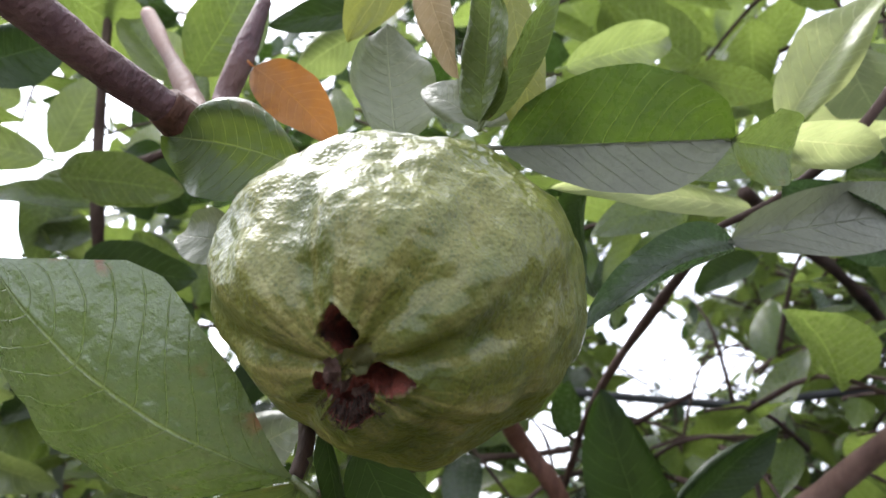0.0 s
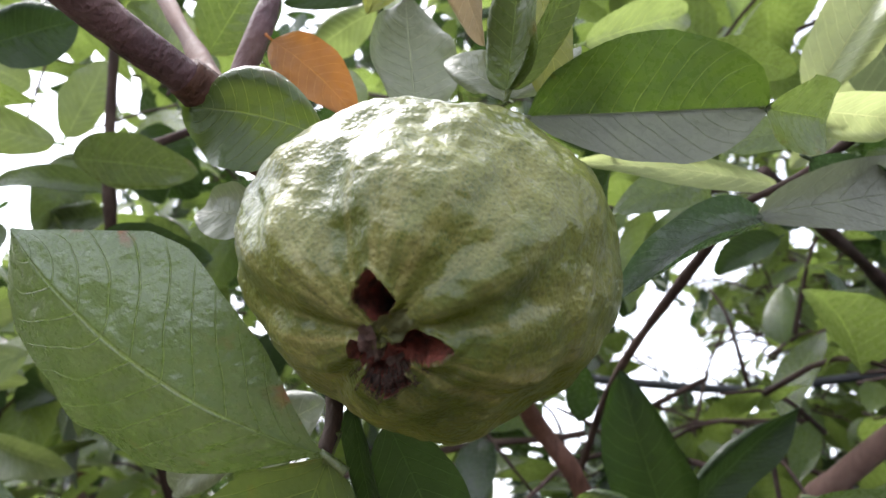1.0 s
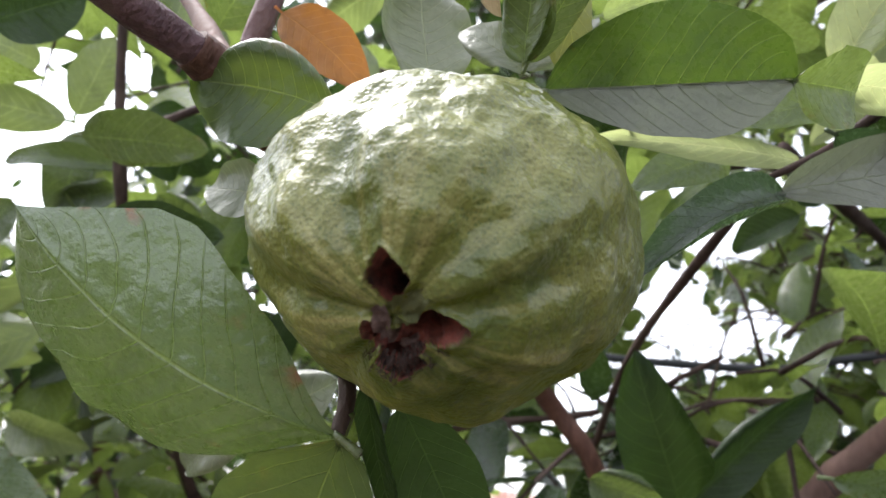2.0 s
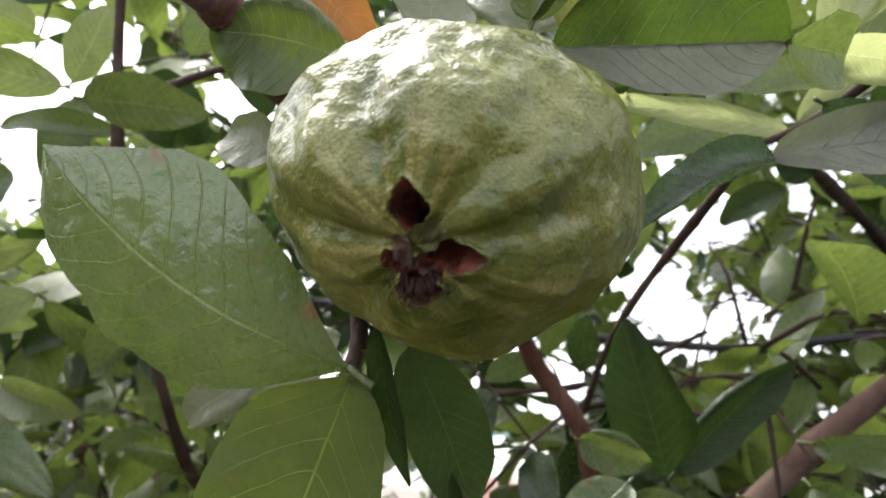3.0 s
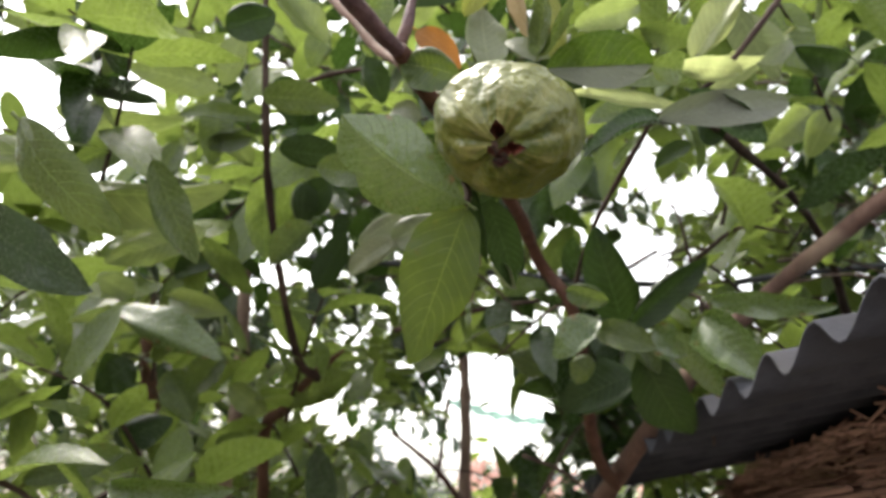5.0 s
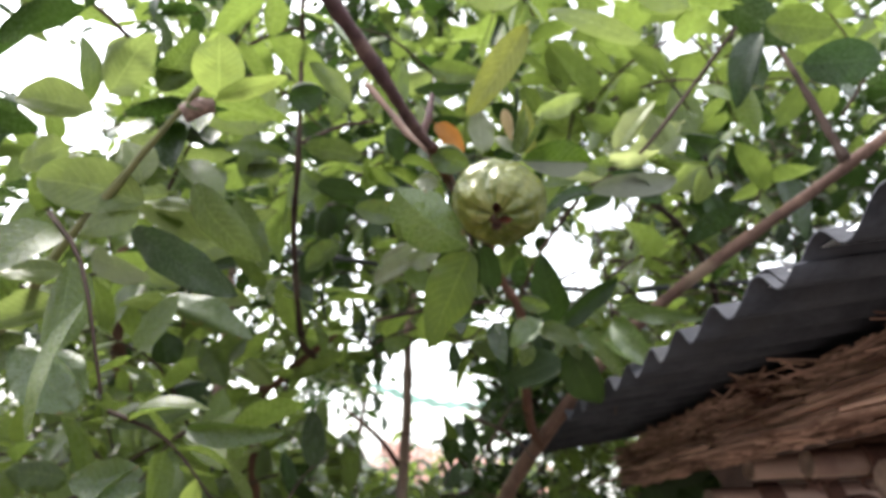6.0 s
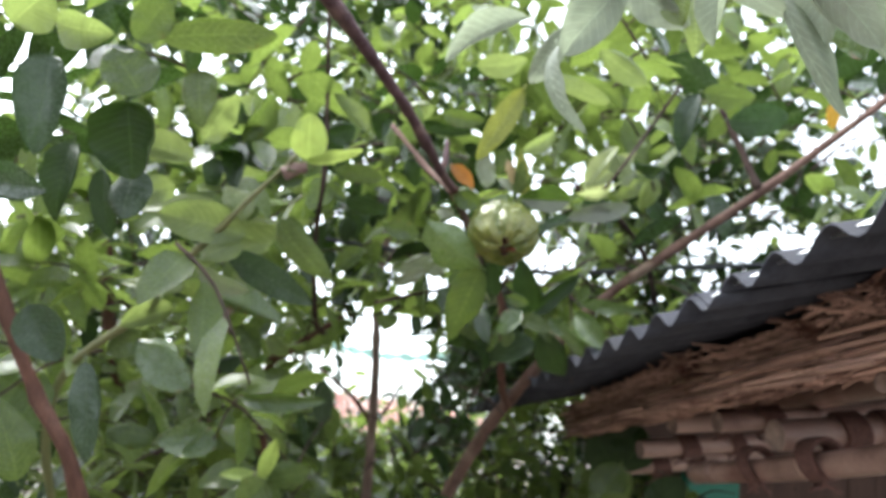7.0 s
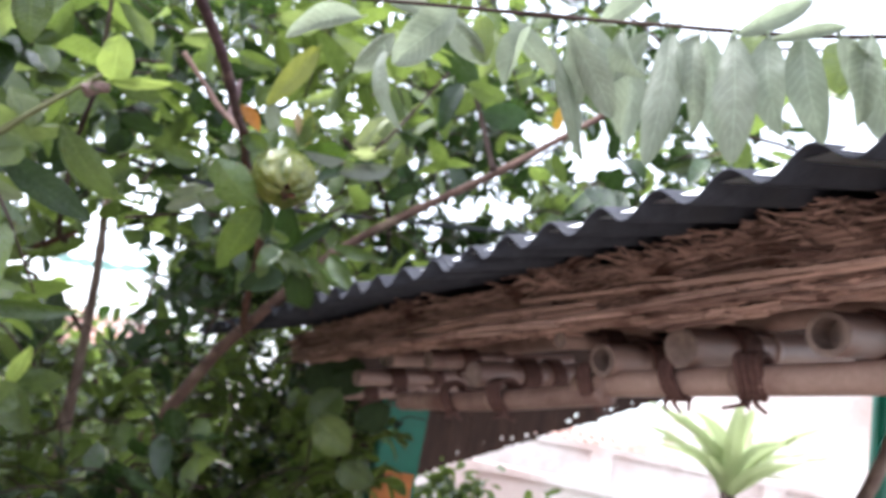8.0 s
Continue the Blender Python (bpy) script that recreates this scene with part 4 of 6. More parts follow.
def guava():
    centre = Vector((-0.0166, 0.1606, 1.8232))
    root = thing("guava_fruit", centre, "lumpy green-yellow guava with a reddish-brown dried calyx", "fruit")
    z = Vector((0.02, -0.765, -0.643)).normalized()
    x = Vector((0.969, 0.203, 0.144))
    x = (x - x.dot(z) * z).normalized()
    m = Matrix((x, z.cross(x), z)).transposed().to_4x4()

    def skin(theta, phi):
        d = Vector((math.sin(theta) * math.cos(phi), math.sin(theta) * math.sin(phi), math.cos(theta)))
        r = 1 / math.sqrt((d.x / 0.0411) ** 2 + (d.y / 0.0372) ** 2 + (d.z / 0.039) ** 2)
        s = math.sin(theta)
        fold = math.exp(-((theta - 0.75) / 0.6) ** 2)
        for a, deep, wide in ((50, 0.0026, 0.24), (12, 0.0028, 0.2), (-38, 0.002, 0.22), (118, 0.002, 0.25), (175, 0.0026, 0.22), (232, 0.003, 0.2), (300, 0.0024, 0.24)):
            q = (phi - radians(a) + math.pi) % (2 * math.pi) - math.pi
            r -= 1.35 * deep * fold * math.exp(-(q / wide) ** 2)
        q = (phi - radians(218) + math.pi) % (2 * math.pi) - math.pi
        r -= 0.0038 * math.exp(-((theta - 1.25) / 0.6) ** 2 - (q / 0.62) ** 2)
        r += 0.0019 * noise.noise(d * 2.3 + Vector((3, 1, 2))) * (0.4 + s)
        r += 0.0011 * noise.noise(d * 5.5) * min(1, s * 2.5)
        r += 0.0005 * noise.noise(Vector((math.cos(phi) * 4.2, math.sin(phi) * 4.2, theta * 1.6))) * min(1, s * 2.5)
        r += 0.00042 * noise.noise(d * 13) * min(1, s * 2.5)
        r += 0.00022 * noise.noise(Vector((phi * 9, theta * 2, 1.0))) * math.exp(-((theta - 0.42) / 0.16) ** 2)
        r -= 0.0045 * math.exp(-(theta / 0.27) ** 2)
        for lx, ly, lz, high in LUMPS:
            r += high * math.exp((d.x * lx + d.y * ly + d.z * lz - 1) / 0.176)
        return r, d

    pits = ((-0.0007, 0.0068, 97, 0.0054, 0.0040), (0.007, -0.002, 8, 0.0067, 0.0036), (0.0011, -0.0086, -3, 0.0046, 0.0027),
            (-0.0037, -0.0038, 120, 0.0032, 0.0025))

    def depth(theta, phi):
        """How far into the torn mouth: 0 outside, 1 deep inside. Also how near the rim."""
        r0 = theta * 0.037
        px, py = r0 * math.cos(phi), r0 * math.sin(phi)
        best = -9.0
        for cx, cy, a, long, wide in pits:
            ca, sa = math.cos(radians(a)), math.sin(radians(a))
            ux, uy = (px - cx) * ca + (py - cy) * sa, -(px - cx) * sa + (py - cy) * ca
            best = max(best, 1 - (abs(ux / long) ** 1.25 + abs(uy / wide) ** 1.25))
        q = Vector((px, py, 0))
        best += 0.24 * noise.noise(q * 330) + 0.09 * noise.noise(q * 900)
        deep = max(0.0, min(1.0, best / 0.4))
        # the shallow torn middle that joins the hollows under the flap of skin
        floor = 1 - ((px - 0.0012) / 0.0044) ** 2 - ((py + 0.0053) / 0.0029) ** 2 + 0.35 * noise.noise(q * 420)
        deep = max(deep, max(0.0, min(0.26, floor)))
        return deep, max(best, floor)

    around, rows = 480, 250
    body, mouth = bmesh.new(), bmesh.new()
    ways = [bm.verts.layers.float_vector.new("radial") for bm in (body, mouth)]
    grid = []
    for i in range(rows + 1):
        th = math.pi * (i / rows) ** 1.45
        ring = []
        for k in range(around):
            ph = 2 * math.pi * k / around
            r, d = skin(th, ph)
            deep, e = depth(th, ph)
            lip = math.exp(-(e / 0.3) ** 2) if e < 0 else 0
            r += 0.0007 * lip
            r -= deep * (0.011 + 0.0016 * noise.noise(d * 14)) + (0.0005 * noise.noise(d * 50) if deep > 0 else 0) * min(1, deep * 3)
            ring.append((m @ (d * r), deep))
        grid.append(ring)
    pool = {}

    def vert(bm, key, i, k):
        if (key, i, k) not in pool:
            v = bm.verts.new(grid[i][k][0])
            ph, th = 2 * math.pi * k / around, math.pi * (i / rows) ** 1.45
            v[ways[key]] = (math.cos(ph), math.sin(ph), th * 0.25)
            pool[(key, i, k)] = v
        return pool[(key, i, k)]

    for i in range(rows):
        for k in range(around):
            q = ((i, k), (i + 1, k), (i + 1, (k + 1) % around), (i, (k + 1) % around))
            inside = sum(grid[a][b][1] for a, b in q) / 4 > 0.04
            bm, key = (mouth, 1) if inside else (body, 0)
            bm.faces.new([vert(bm, key, a, b) for a, b in q])
    for bm in (body, mouth):
        bmesh.ops.remove_doubles(bm, verts=bm.verts, dist=1e-7)
    skin_ob = part("skin", body, SKIN)
    calyx = part("calyx", mouth, CALYX_RED, None, "dark reddish-brown dried calyx hollow")
    for o in (skin_ob, calyx):
        o.parent = root

    def local(px, py, h):
        r0 = math.hypot(px, py)
        r, d = skin(r0 / 0.037, math.atan2(py, px))
        return m @ (d * (r + h))

    # dried style in the middle, curled like a scroll, and two dry flaps beside it
    def scroll(bm, cx, cy, turn, long, wide, curl, sink):
        """A crumpled dry flap, rolled up along its edges."""
        vs = []
        ca, sa = math.cos(radians(turn)), math.sin(radians(turn))
        for i in range(17):
            for j in range(11):
                u, v = i / 8 - 1, j / 5 - 1
                w = wide * (1 - 0.55 * u * u) * (1 + 0.3 * noise.noise(Vector((u * 3, cx * 900, 1))))
                px, py = cx + u * long * ca - v * w * sa, cy + u * long * sa + v * w * ca
                q = Vector((px, py, 0))
                vs.append(bm.verts.new(local(px, py, sink + curl * v * v - 0.0008 * u * u + 0.0007 * noise.noise(q * 1100) + 0.0003 * noise.noise(q * 3000))))
        for i in range(16):
            for j in range(10):
                bm.faces.new((vs[i * 11 + j], vs[(i + 1) * 11 + j], vs[(i + 1) * 11 + j + 1], vs[i * 11 + j + 1]))

    bm = bmesh.new()
    scroll(bm, -0.0017, -0.0009, 100, 0.0032, 0.0017, 0.0011, 0.0009)
    scroll(bm, -0.001, -0.0042, 55, 0.0022, 0.0014, 0.001, -0.0022)
    scroll(bm, 0.0022, -0.0058, 12, 0.0018, 0.0009, 0.0008, -0.0022)
    bmesh.ops.solidify(bm, geom=bm.faces[:], thickness=0.0003)
    o = part("style", bm, CALYX_DRY, None, "dried brown style stub")
    o.parent = root
    bm = bmesh.new()
    scroll(bm, 0.0026, 0.0021, 38, 0.0044, 0.0027, 0.0007, 0.0005)
    bmesh.ops.solidify(bm, geom=bm.faces[:], thickness=0.0004)
    o = part("sepal", bm, SEPAL_GREEN, None, "grey-green dried sepal folded over the hollow")
    o.parent = root
    for args in ((-0.0042, 0.0018, 40, 0.0018, 0.0008, 0.0008, -0.0008), (0.0044, -0.0064, 8, 0.002, 0.0006, 0.0006, -0.0014), (-0.0048, -0.0072, -35, 0.002, 0.0006, 0.0006, -0.0014)):
        bm = bmesh.new()
        scroll(bm, *args)
        bmesh.ops.solidify(bm, geom=bm.faces[:], thickness=0.0003)
        o = part("sepal", bm, CALYX_DRY)
        o.parent = root
    bm = bmesh.new()
    hair = random.Random(4)
    for k in range(150):
        a = hair.gauss(radians(276), 0.4)
        r0 = hair.uniform(0.0068, 0.0106)
        px, py = r0 * math.cos(a), r0 * math.sin(a)
        out = Vector((px, py)).normalized() * hair.uniform(0.0006, 0.0028)
        p0, p1 = local(px, py, -0.001), local(px + out.x * 0.5, py + out.y * 0.5, hair.uniform(-0.001, 0.0015))
        tube(bm, [p0, p1, local(px + out.x + hair.uniform(-0.001, 0.001), py + out.y, hair.uniform(-0.001, 0.001))], 0.00013, 0.00007, 4, steps=2)
    o = part("stamen_tuft", bm, STAMEN, None, "fine dark dried stamens")
    o["kind"] = "stuff"
    o.parent = root
    bm = bmesh.new()
    tube(bm, [m @ Vector((0.0, 0.0, -0.039)), m @ Vector((0.004, 0.01, -0.05)), Vector((-0.052, 0.03, 0.038))], 0.0032, 0.0024, 10, 0.2)
    o = part("stalk", bm, TWIG)
    o.parent = root


guava()

# ---- single leaves ----

# around the fruit
leaf((-0.0355, 0.1695, 1.7835), (-0.1027, 0.1383, 1.8184), 0.047, (0.145, -0.868, -0.475), "sheen", -0.28, 0.05, nu=64, nv=22,
     outline=((0.015, 0.048, 0.1, 0.147, 0.184, 0.207, 0.224, 0.206, 0.138, 0.083, 0.039, 0.014), (0.043, 0.122, 0.235, 0.325, 0.376, 0.396, 0.37, 0.278, 0.272, 0.255, 0.175, 0.05), 0.045, 0.1))
leaf((-0.0374, 0.1764, 1.7836), (-0.064, 0.206, 1.7005), 0.042, (0.1, -0.92, -0.36), "rich", 0.08, 0.1, nu=56, nv=18,
     outline=((0.076, 0.175, 0.24, 0.253, 0.252, 0.236, 0.21, 0.176, 0.122, 0.076, 0.04, 0.016), (0.08, 0.128, 0.162, 0.196, 0.21, 0.21, 0.184, 0.128, 0.091, 0.099, 0.06, 0.02), 0.0, 0.03))
leaf((-0.029, 0.188, 1.794), (-0.012, 0.228, 1.754), 0.023, (0.47, -0.72, -0.52), "dark", .15, .10)
leaf((-0.036, 0.181, 1.797), (-0.028, 0.204, 1.761), 0.011, (-0.11, -0.82, -0.56), "dark", .1, .05)
leaf((-0.047, 0.159, 1.854), (-0.080, 0.151, 1.8575), 0.030, (0.21, -0.94, -0.26), "rich", .12, .08, 1.1)
leaf((-0.088, 0.190, 1.907), (-0.058, 0.196, 1.885), 0.019, (0.19, -0.98, -0.02), "orange", .2, .12)
leaf((-0.043, 0.209, 1.892), (-0.052, 0.204, 1.937), 0.033, (0.44, -0.90, -0.00), "pale", .06, .12)
# next two: their pale colour stands in for reflected sky
leaf((-0.010, 0.187, 1.883), (-0.031, 0.187, 1.899), 0.013, (0.04, -1.00, -0.00), "pale", .15, .2)
leaf((-0.011, 0.192, 1.887), (0.007, 0.201, 1.916), 0.013, (0.17, -0.96, 0.22), "pale", .15, .2)
leaf((-0.008, 0.174, 1.877), (-0.006, 0.150, 1.908), 0.022, (-0.40, -0.74, -0.54), "mid", .25, .05)
leaf((-0.007, 0.174, 1.877), (0.012, 0.159, 1.912), 0.014, (0.73, -0.39, -0.56), "mid", .25, .05)
leaf((-0.024, 0.156, 1.909), (-0.014, 0.164, 1.884), 0.013, (-0.22, -0.91, -0.36), "dry", .35, .15)
# one folded leaf as two halves; the lower's sheen is its grey colour
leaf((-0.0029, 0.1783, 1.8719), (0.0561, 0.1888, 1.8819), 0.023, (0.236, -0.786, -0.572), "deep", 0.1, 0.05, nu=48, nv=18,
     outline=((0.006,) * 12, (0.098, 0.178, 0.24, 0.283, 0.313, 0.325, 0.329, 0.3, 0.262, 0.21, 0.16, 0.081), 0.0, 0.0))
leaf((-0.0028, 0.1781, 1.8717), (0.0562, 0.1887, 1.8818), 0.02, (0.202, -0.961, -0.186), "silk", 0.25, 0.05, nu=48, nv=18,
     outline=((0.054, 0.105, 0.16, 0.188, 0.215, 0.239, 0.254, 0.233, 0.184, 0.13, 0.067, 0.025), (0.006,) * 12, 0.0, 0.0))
leaf((0.084, 0.245, 1.914), (0.044, 0.222, 1.890), 0.013, (0.48, -0.88, 0.06), "mid", .2, .1)
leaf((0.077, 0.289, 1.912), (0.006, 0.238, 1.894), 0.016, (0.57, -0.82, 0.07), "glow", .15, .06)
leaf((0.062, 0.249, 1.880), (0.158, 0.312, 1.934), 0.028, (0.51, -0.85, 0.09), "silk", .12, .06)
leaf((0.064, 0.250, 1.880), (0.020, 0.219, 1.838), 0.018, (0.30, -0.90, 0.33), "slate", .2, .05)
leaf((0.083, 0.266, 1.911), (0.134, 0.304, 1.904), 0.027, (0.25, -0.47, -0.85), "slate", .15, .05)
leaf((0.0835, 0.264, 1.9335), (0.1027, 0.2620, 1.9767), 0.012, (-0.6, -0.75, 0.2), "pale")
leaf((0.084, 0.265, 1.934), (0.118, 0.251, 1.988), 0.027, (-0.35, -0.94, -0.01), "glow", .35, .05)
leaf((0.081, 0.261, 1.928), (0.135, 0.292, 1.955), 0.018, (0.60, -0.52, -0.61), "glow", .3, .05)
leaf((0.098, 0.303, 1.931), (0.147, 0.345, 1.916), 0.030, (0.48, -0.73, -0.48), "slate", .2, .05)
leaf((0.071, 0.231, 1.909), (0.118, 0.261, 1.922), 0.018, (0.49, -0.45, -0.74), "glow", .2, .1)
leaf((0.131, 0.297, 1.955), (0.160, 0.317, 1.983), 0.015, (0.74, -0.56, -0.37), "pale", .2, .1)
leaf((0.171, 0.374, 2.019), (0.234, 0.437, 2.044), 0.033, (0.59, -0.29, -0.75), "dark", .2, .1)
leaf((-0.075, 0.189, 1.845), (-0.098, 0.188, 1.848), 0.018, (0.07, -1.00, 0.00), "pale", .15, .25)
leaf((0.016, 0.249, 1.899), (0.016, 0.303, 1.878), 0.030, (-0.83, -0.20, -0.52), "dark", .1, .1)
leaf((0.049, 0.309, 1.991), (0.099, 0.342, 2.000), 0.024, (0.45, -0.50, -0.74), "mid", .2, .1)
leaf((-0.001, 0.290, 1.980), (0.050, 0.336, 2.035), 0.027, (0.79, -0.55, -0.26), "lime", .15, .1)
leaf((0.116, 0.308, 2.011), (0.156, 0.357, 1.974), 0.041, (-0.58, -0.14, -0.80), "pale", .2, .1)

# left of the fruit, upper
leaf((-0.161, 0.257, 1.953), (-0.144, 0.249, 2.011), 0.036, (0.74, -0.60, -0.30), "mid", .15, .1)
leaf((-0.217, 0.327, 1.992), (-0.271, 0.314, 2.042), 0.034, (0.37, -0.92, 0.16), "lime", .15, .1)
leaf((-0.070, 0.239, 1.975), (-0.128, 0.247, 1.972), 0.016, (-0.09, -0.86, -0.49), "dark", .2, .1)
leaf((-0.249, 0.229, 1.937), (-0.218, 0.239, 1.959), 0.034, (0.51, -0.78, -0.35), "dark", .15, .1)
leaf((-0.133, 0.355, 2.057), (-0.186, 0.380, 2.044), 0.033, (-0.15, -0.71, -0.69), "lime", .15, .1)
leaf((-0.128, 0.353, 1.985), (-0.144, 0.357, 2.019), 0.016, (0.28, -0.93, 0.23), "lime", .15, .1)
leaf((-0.276, 0.370, 1.969), (-0.241, 0.388, 1.945), 0.036, (0.08, -0.85, -0.52), "dark", .1, .1)
leaf((-0.294, 0.382, 1.985), (-0.250, 0.401, 1.964), 0.034, (0.46, -0.87, 0.17), "dark", .1, .1)
leaf((-0.100, 0.261, 1.793), (-0.141, 0.280, 1.770), 0.019, (-0.24, -0.92, -0.33), "pale", .2, .15)
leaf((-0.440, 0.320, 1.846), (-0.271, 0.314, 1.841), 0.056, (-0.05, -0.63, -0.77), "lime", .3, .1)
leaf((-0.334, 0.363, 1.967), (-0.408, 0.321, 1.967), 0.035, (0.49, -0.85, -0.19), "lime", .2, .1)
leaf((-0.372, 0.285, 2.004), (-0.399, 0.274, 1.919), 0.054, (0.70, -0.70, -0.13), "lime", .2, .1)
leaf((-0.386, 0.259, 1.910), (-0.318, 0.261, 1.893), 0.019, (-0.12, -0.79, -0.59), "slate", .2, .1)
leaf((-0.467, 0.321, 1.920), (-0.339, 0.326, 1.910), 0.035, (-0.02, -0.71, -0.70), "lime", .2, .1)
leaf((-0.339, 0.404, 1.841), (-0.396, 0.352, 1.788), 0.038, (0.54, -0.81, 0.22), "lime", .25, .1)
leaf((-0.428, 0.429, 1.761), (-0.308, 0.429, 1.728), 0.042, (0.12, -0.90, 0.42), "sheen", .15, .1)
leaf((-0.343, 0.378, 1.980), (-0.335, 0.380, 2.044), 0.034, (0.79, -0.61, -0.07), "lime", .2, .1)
leaf((-0.356, 0.406, 1.982), (-0.351, 0.400, 1.907), 0.040, (0.48, -0.87, 0.10), "mid", .2, .1)
leaf((-0.311, 0.401, 1.937), (-0.358, 0.393, 1.924), 0.027, (0.25, -0.91, -0.33), "mid", .2, .1)
leaf((-0.294, 0.381, 1.945), (-0.373, 0.362, 1.938), 0.021, (0.24, -0.96, -0.13), "mid", .2, .1)
leaf((-0.371, 0.448, 1.847), (-0.340, 0.524, 1.808), 0.033, (0.52, -0.55, -0.65), "mid", .2, .1)
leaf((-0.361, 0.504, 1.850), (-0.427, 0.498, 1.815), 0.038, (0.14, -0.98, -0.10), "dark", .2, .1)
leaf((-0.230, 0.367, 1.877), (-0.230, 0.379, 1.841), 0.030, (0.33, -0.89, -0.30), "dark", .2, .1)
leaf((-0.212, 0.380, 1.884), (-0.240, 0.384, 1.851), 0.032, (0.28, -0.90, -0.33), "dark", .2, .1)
leaf((-0.246, 0.405, 1.913), (-0.274, 0.391, 1.931), 0.028, (0.38, -0.92, -0.11), "mid", .2, .1)
leaf((-0.246, 0.358, 1.988), (-0.240, 0.365, 2.036), 0.028, (0.76, -0.65, 0.01), "mid", .2, .1)
leaf((-0.254, 0.335, 1.953), (-0.245, 0.367, 1.929), 0.029, (0.69, -0.54, -0.48), "dark", .2, .1)
leaf((-0.147, 0.261, 1.934), (-0.135, 0.275, 1.903), 0.023, (0.16, -0.92, -0.35), "dark", .2, .1)
leaf((-0.101, 0.261, 1.810), (-0.138, 0.280, 1.791), 0.019, (-0.15, -0.85, -0.51), "pale", .2, .2)
leaf((-0.112, 0.313, 1.809), (-0.159, 0.354, 1.811), 0.022, (-0.63, -0.70, -0.33), "mid", .2, .1)

# right of the fruit, lower
leaf((0.006, 0.361, 1.794), (0.038, 0.361, 1.788), 0.023, (-0.08, -0.92, -0.38), "mid", .15, .1)
leaf((0.029, 0.383, 1.780), (0.001, 0.366, 1.744), 0.031, (0.16, -0.93, 0.33), "sheen", .15, .1)
leaf((0.029, 0.386, 1.771), (0.073, 0.370, 1.759), 0.027, (-0.30, -0.94, 0.17), "mid", .2, .1)
leaf((0.073, 0.396, 1.777), (0.097, 0.387, 1.759), 0.029, (-0.43, -0.89, -0.13), "sheen", .15, .1)
leaf((0.108, 0.390, 1.790), (0.150, 0.364, 1.741), 0.042, (-0.57, -0.82, -0.04), "sheen", .12, .08)
leaf((0.117, 0.428, 1.814), (0.208, 0.411, 1.810), 0.023, (-0.18, -0.81, -0.56), "sheen", .25, .06)
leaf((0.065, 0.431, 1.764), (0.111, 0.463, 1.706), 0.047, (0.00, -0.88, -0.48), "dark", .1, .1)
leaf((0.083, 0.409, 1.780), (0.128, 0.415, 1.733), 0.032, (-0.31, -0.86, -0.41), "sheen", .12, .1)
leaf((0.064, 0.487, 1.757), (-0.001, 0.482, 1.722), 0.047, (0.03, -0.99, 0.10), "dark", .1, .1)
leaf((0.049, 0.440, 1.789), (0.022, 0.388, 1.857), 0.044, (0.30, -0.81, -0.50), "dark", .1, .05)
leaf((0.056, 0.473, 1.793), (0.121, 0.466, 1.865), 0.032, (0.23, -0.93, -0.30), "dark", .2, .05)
leaf((0.024, 0.422, 1.758), (0.015, 0.427, 1.734), 0.023, (-0.15, -0.98, -0.16), "mid", .1, .1)
leaf((0.060, 0.423, 1.785), (0.079, 0.419, 1.748), 0.021, (-0.30, -0.95, -0.05), "mid", .1, .1)
leaf((0.055, 0.318, 1.928), (0.018, 0.286, 1.897), 0.022, (0.55, -0.81, 0.20), "mid", .2, .05)
leaf((0.095, 0.382, 1.932), (0.067, 0.401, 1.918), 0.020, (-0.52, -0.85, -0.11), "dark", .2, .05)
leaf((0.131, 0.481, 1.990), (0.108, 0.472, 2.000), 0.028, (0.09, -0.81, -0.58), "dark", .2, .05)
leaf((0.257, 0.591, 2.088), (0.234, 0.604, 2.034), 0.036, (-0.28, -0.95, -0.10), "lime", .2, .05)
leaf((0.250, 0.637, 2.108), (0.197, 0.638, 2.062), 0.041, (0.04, -1.00, -0.07), "lime", .2, .05)
leaf((0.304, 0.722, 2.061), (0.266, 0.700, 2.096), 0.037, (0.04, -0.86, -0.51), "slate", .2, .05)
leaf((-0.015, 0.520, 1.759), (-0.052, 0.507, 1.767), 0.028, (0.33, -0.95, 0.00), "mid", .2, .05)
leaf((-0.100, 0.686, 1.845), (-0.086, 0.705, 1.801), 0.025, (0.06, -0.92, -0.38), "mid", .2, .05)
leaf((-0.025, 0.219, 1.772), (-0.014, 0.228, 1.754), 0.012, (-0.36, -0.73, -0.58), "pale", .3, .1)

# yellow-tipped shoot
leaf((-0.219, 0.035, 1.832), (-0.221, 0.014, 1.872), 0.039, (0.44, -0.80, -0.41), "young", .15, .1)
leaf((-0.220, 0.035, 1.831), (-0.165, 0.015, 1.839), 0.017, (-0.04, -0.46, -0.89), "young", .3, .1)
leaf((-0.221, 0.036, 1.828), (-0.232, 0.018, 1.814), 0.013, (0.60, -0.69, 0.41), "mid", .3, .1)
leaf((-0.275, 0.073, 1.757), (-0.367, 0.066, 1.768), 0.044, (0.08, -1.00, 0.02), "lime", .15, .1)
leaf((-0.279, 0.074, 1.753), (-0.310, 0.059, 1.724), 0.035, (0.32, -0.94, 0.12), "lime", .2, .1)
leaf((-0.304, 0.115, 1.748), (-0.206, 0.111, 1.704), 0.036, (-0.17, -0.94, -0.28), "slate", .2, .1)
leaf((-0.328, 0.085, 1.701), (-0.382, 0.064, 1.694), 0.030, (0.31, -0.89, 0.32), "lime", .4, .1)
leaf((-0.324, 0.101, 1.720), (-0.267, 0.088, 1.704), 0.026, (-0.34, -0.79, -0.51), "pale", .2, .1)
leaf((-0.344, 0.111, 1.681), (-0.387, 0.095, 1.655), 0.033, (0.26, -0.95, 0.14), "lime", .2, .1)
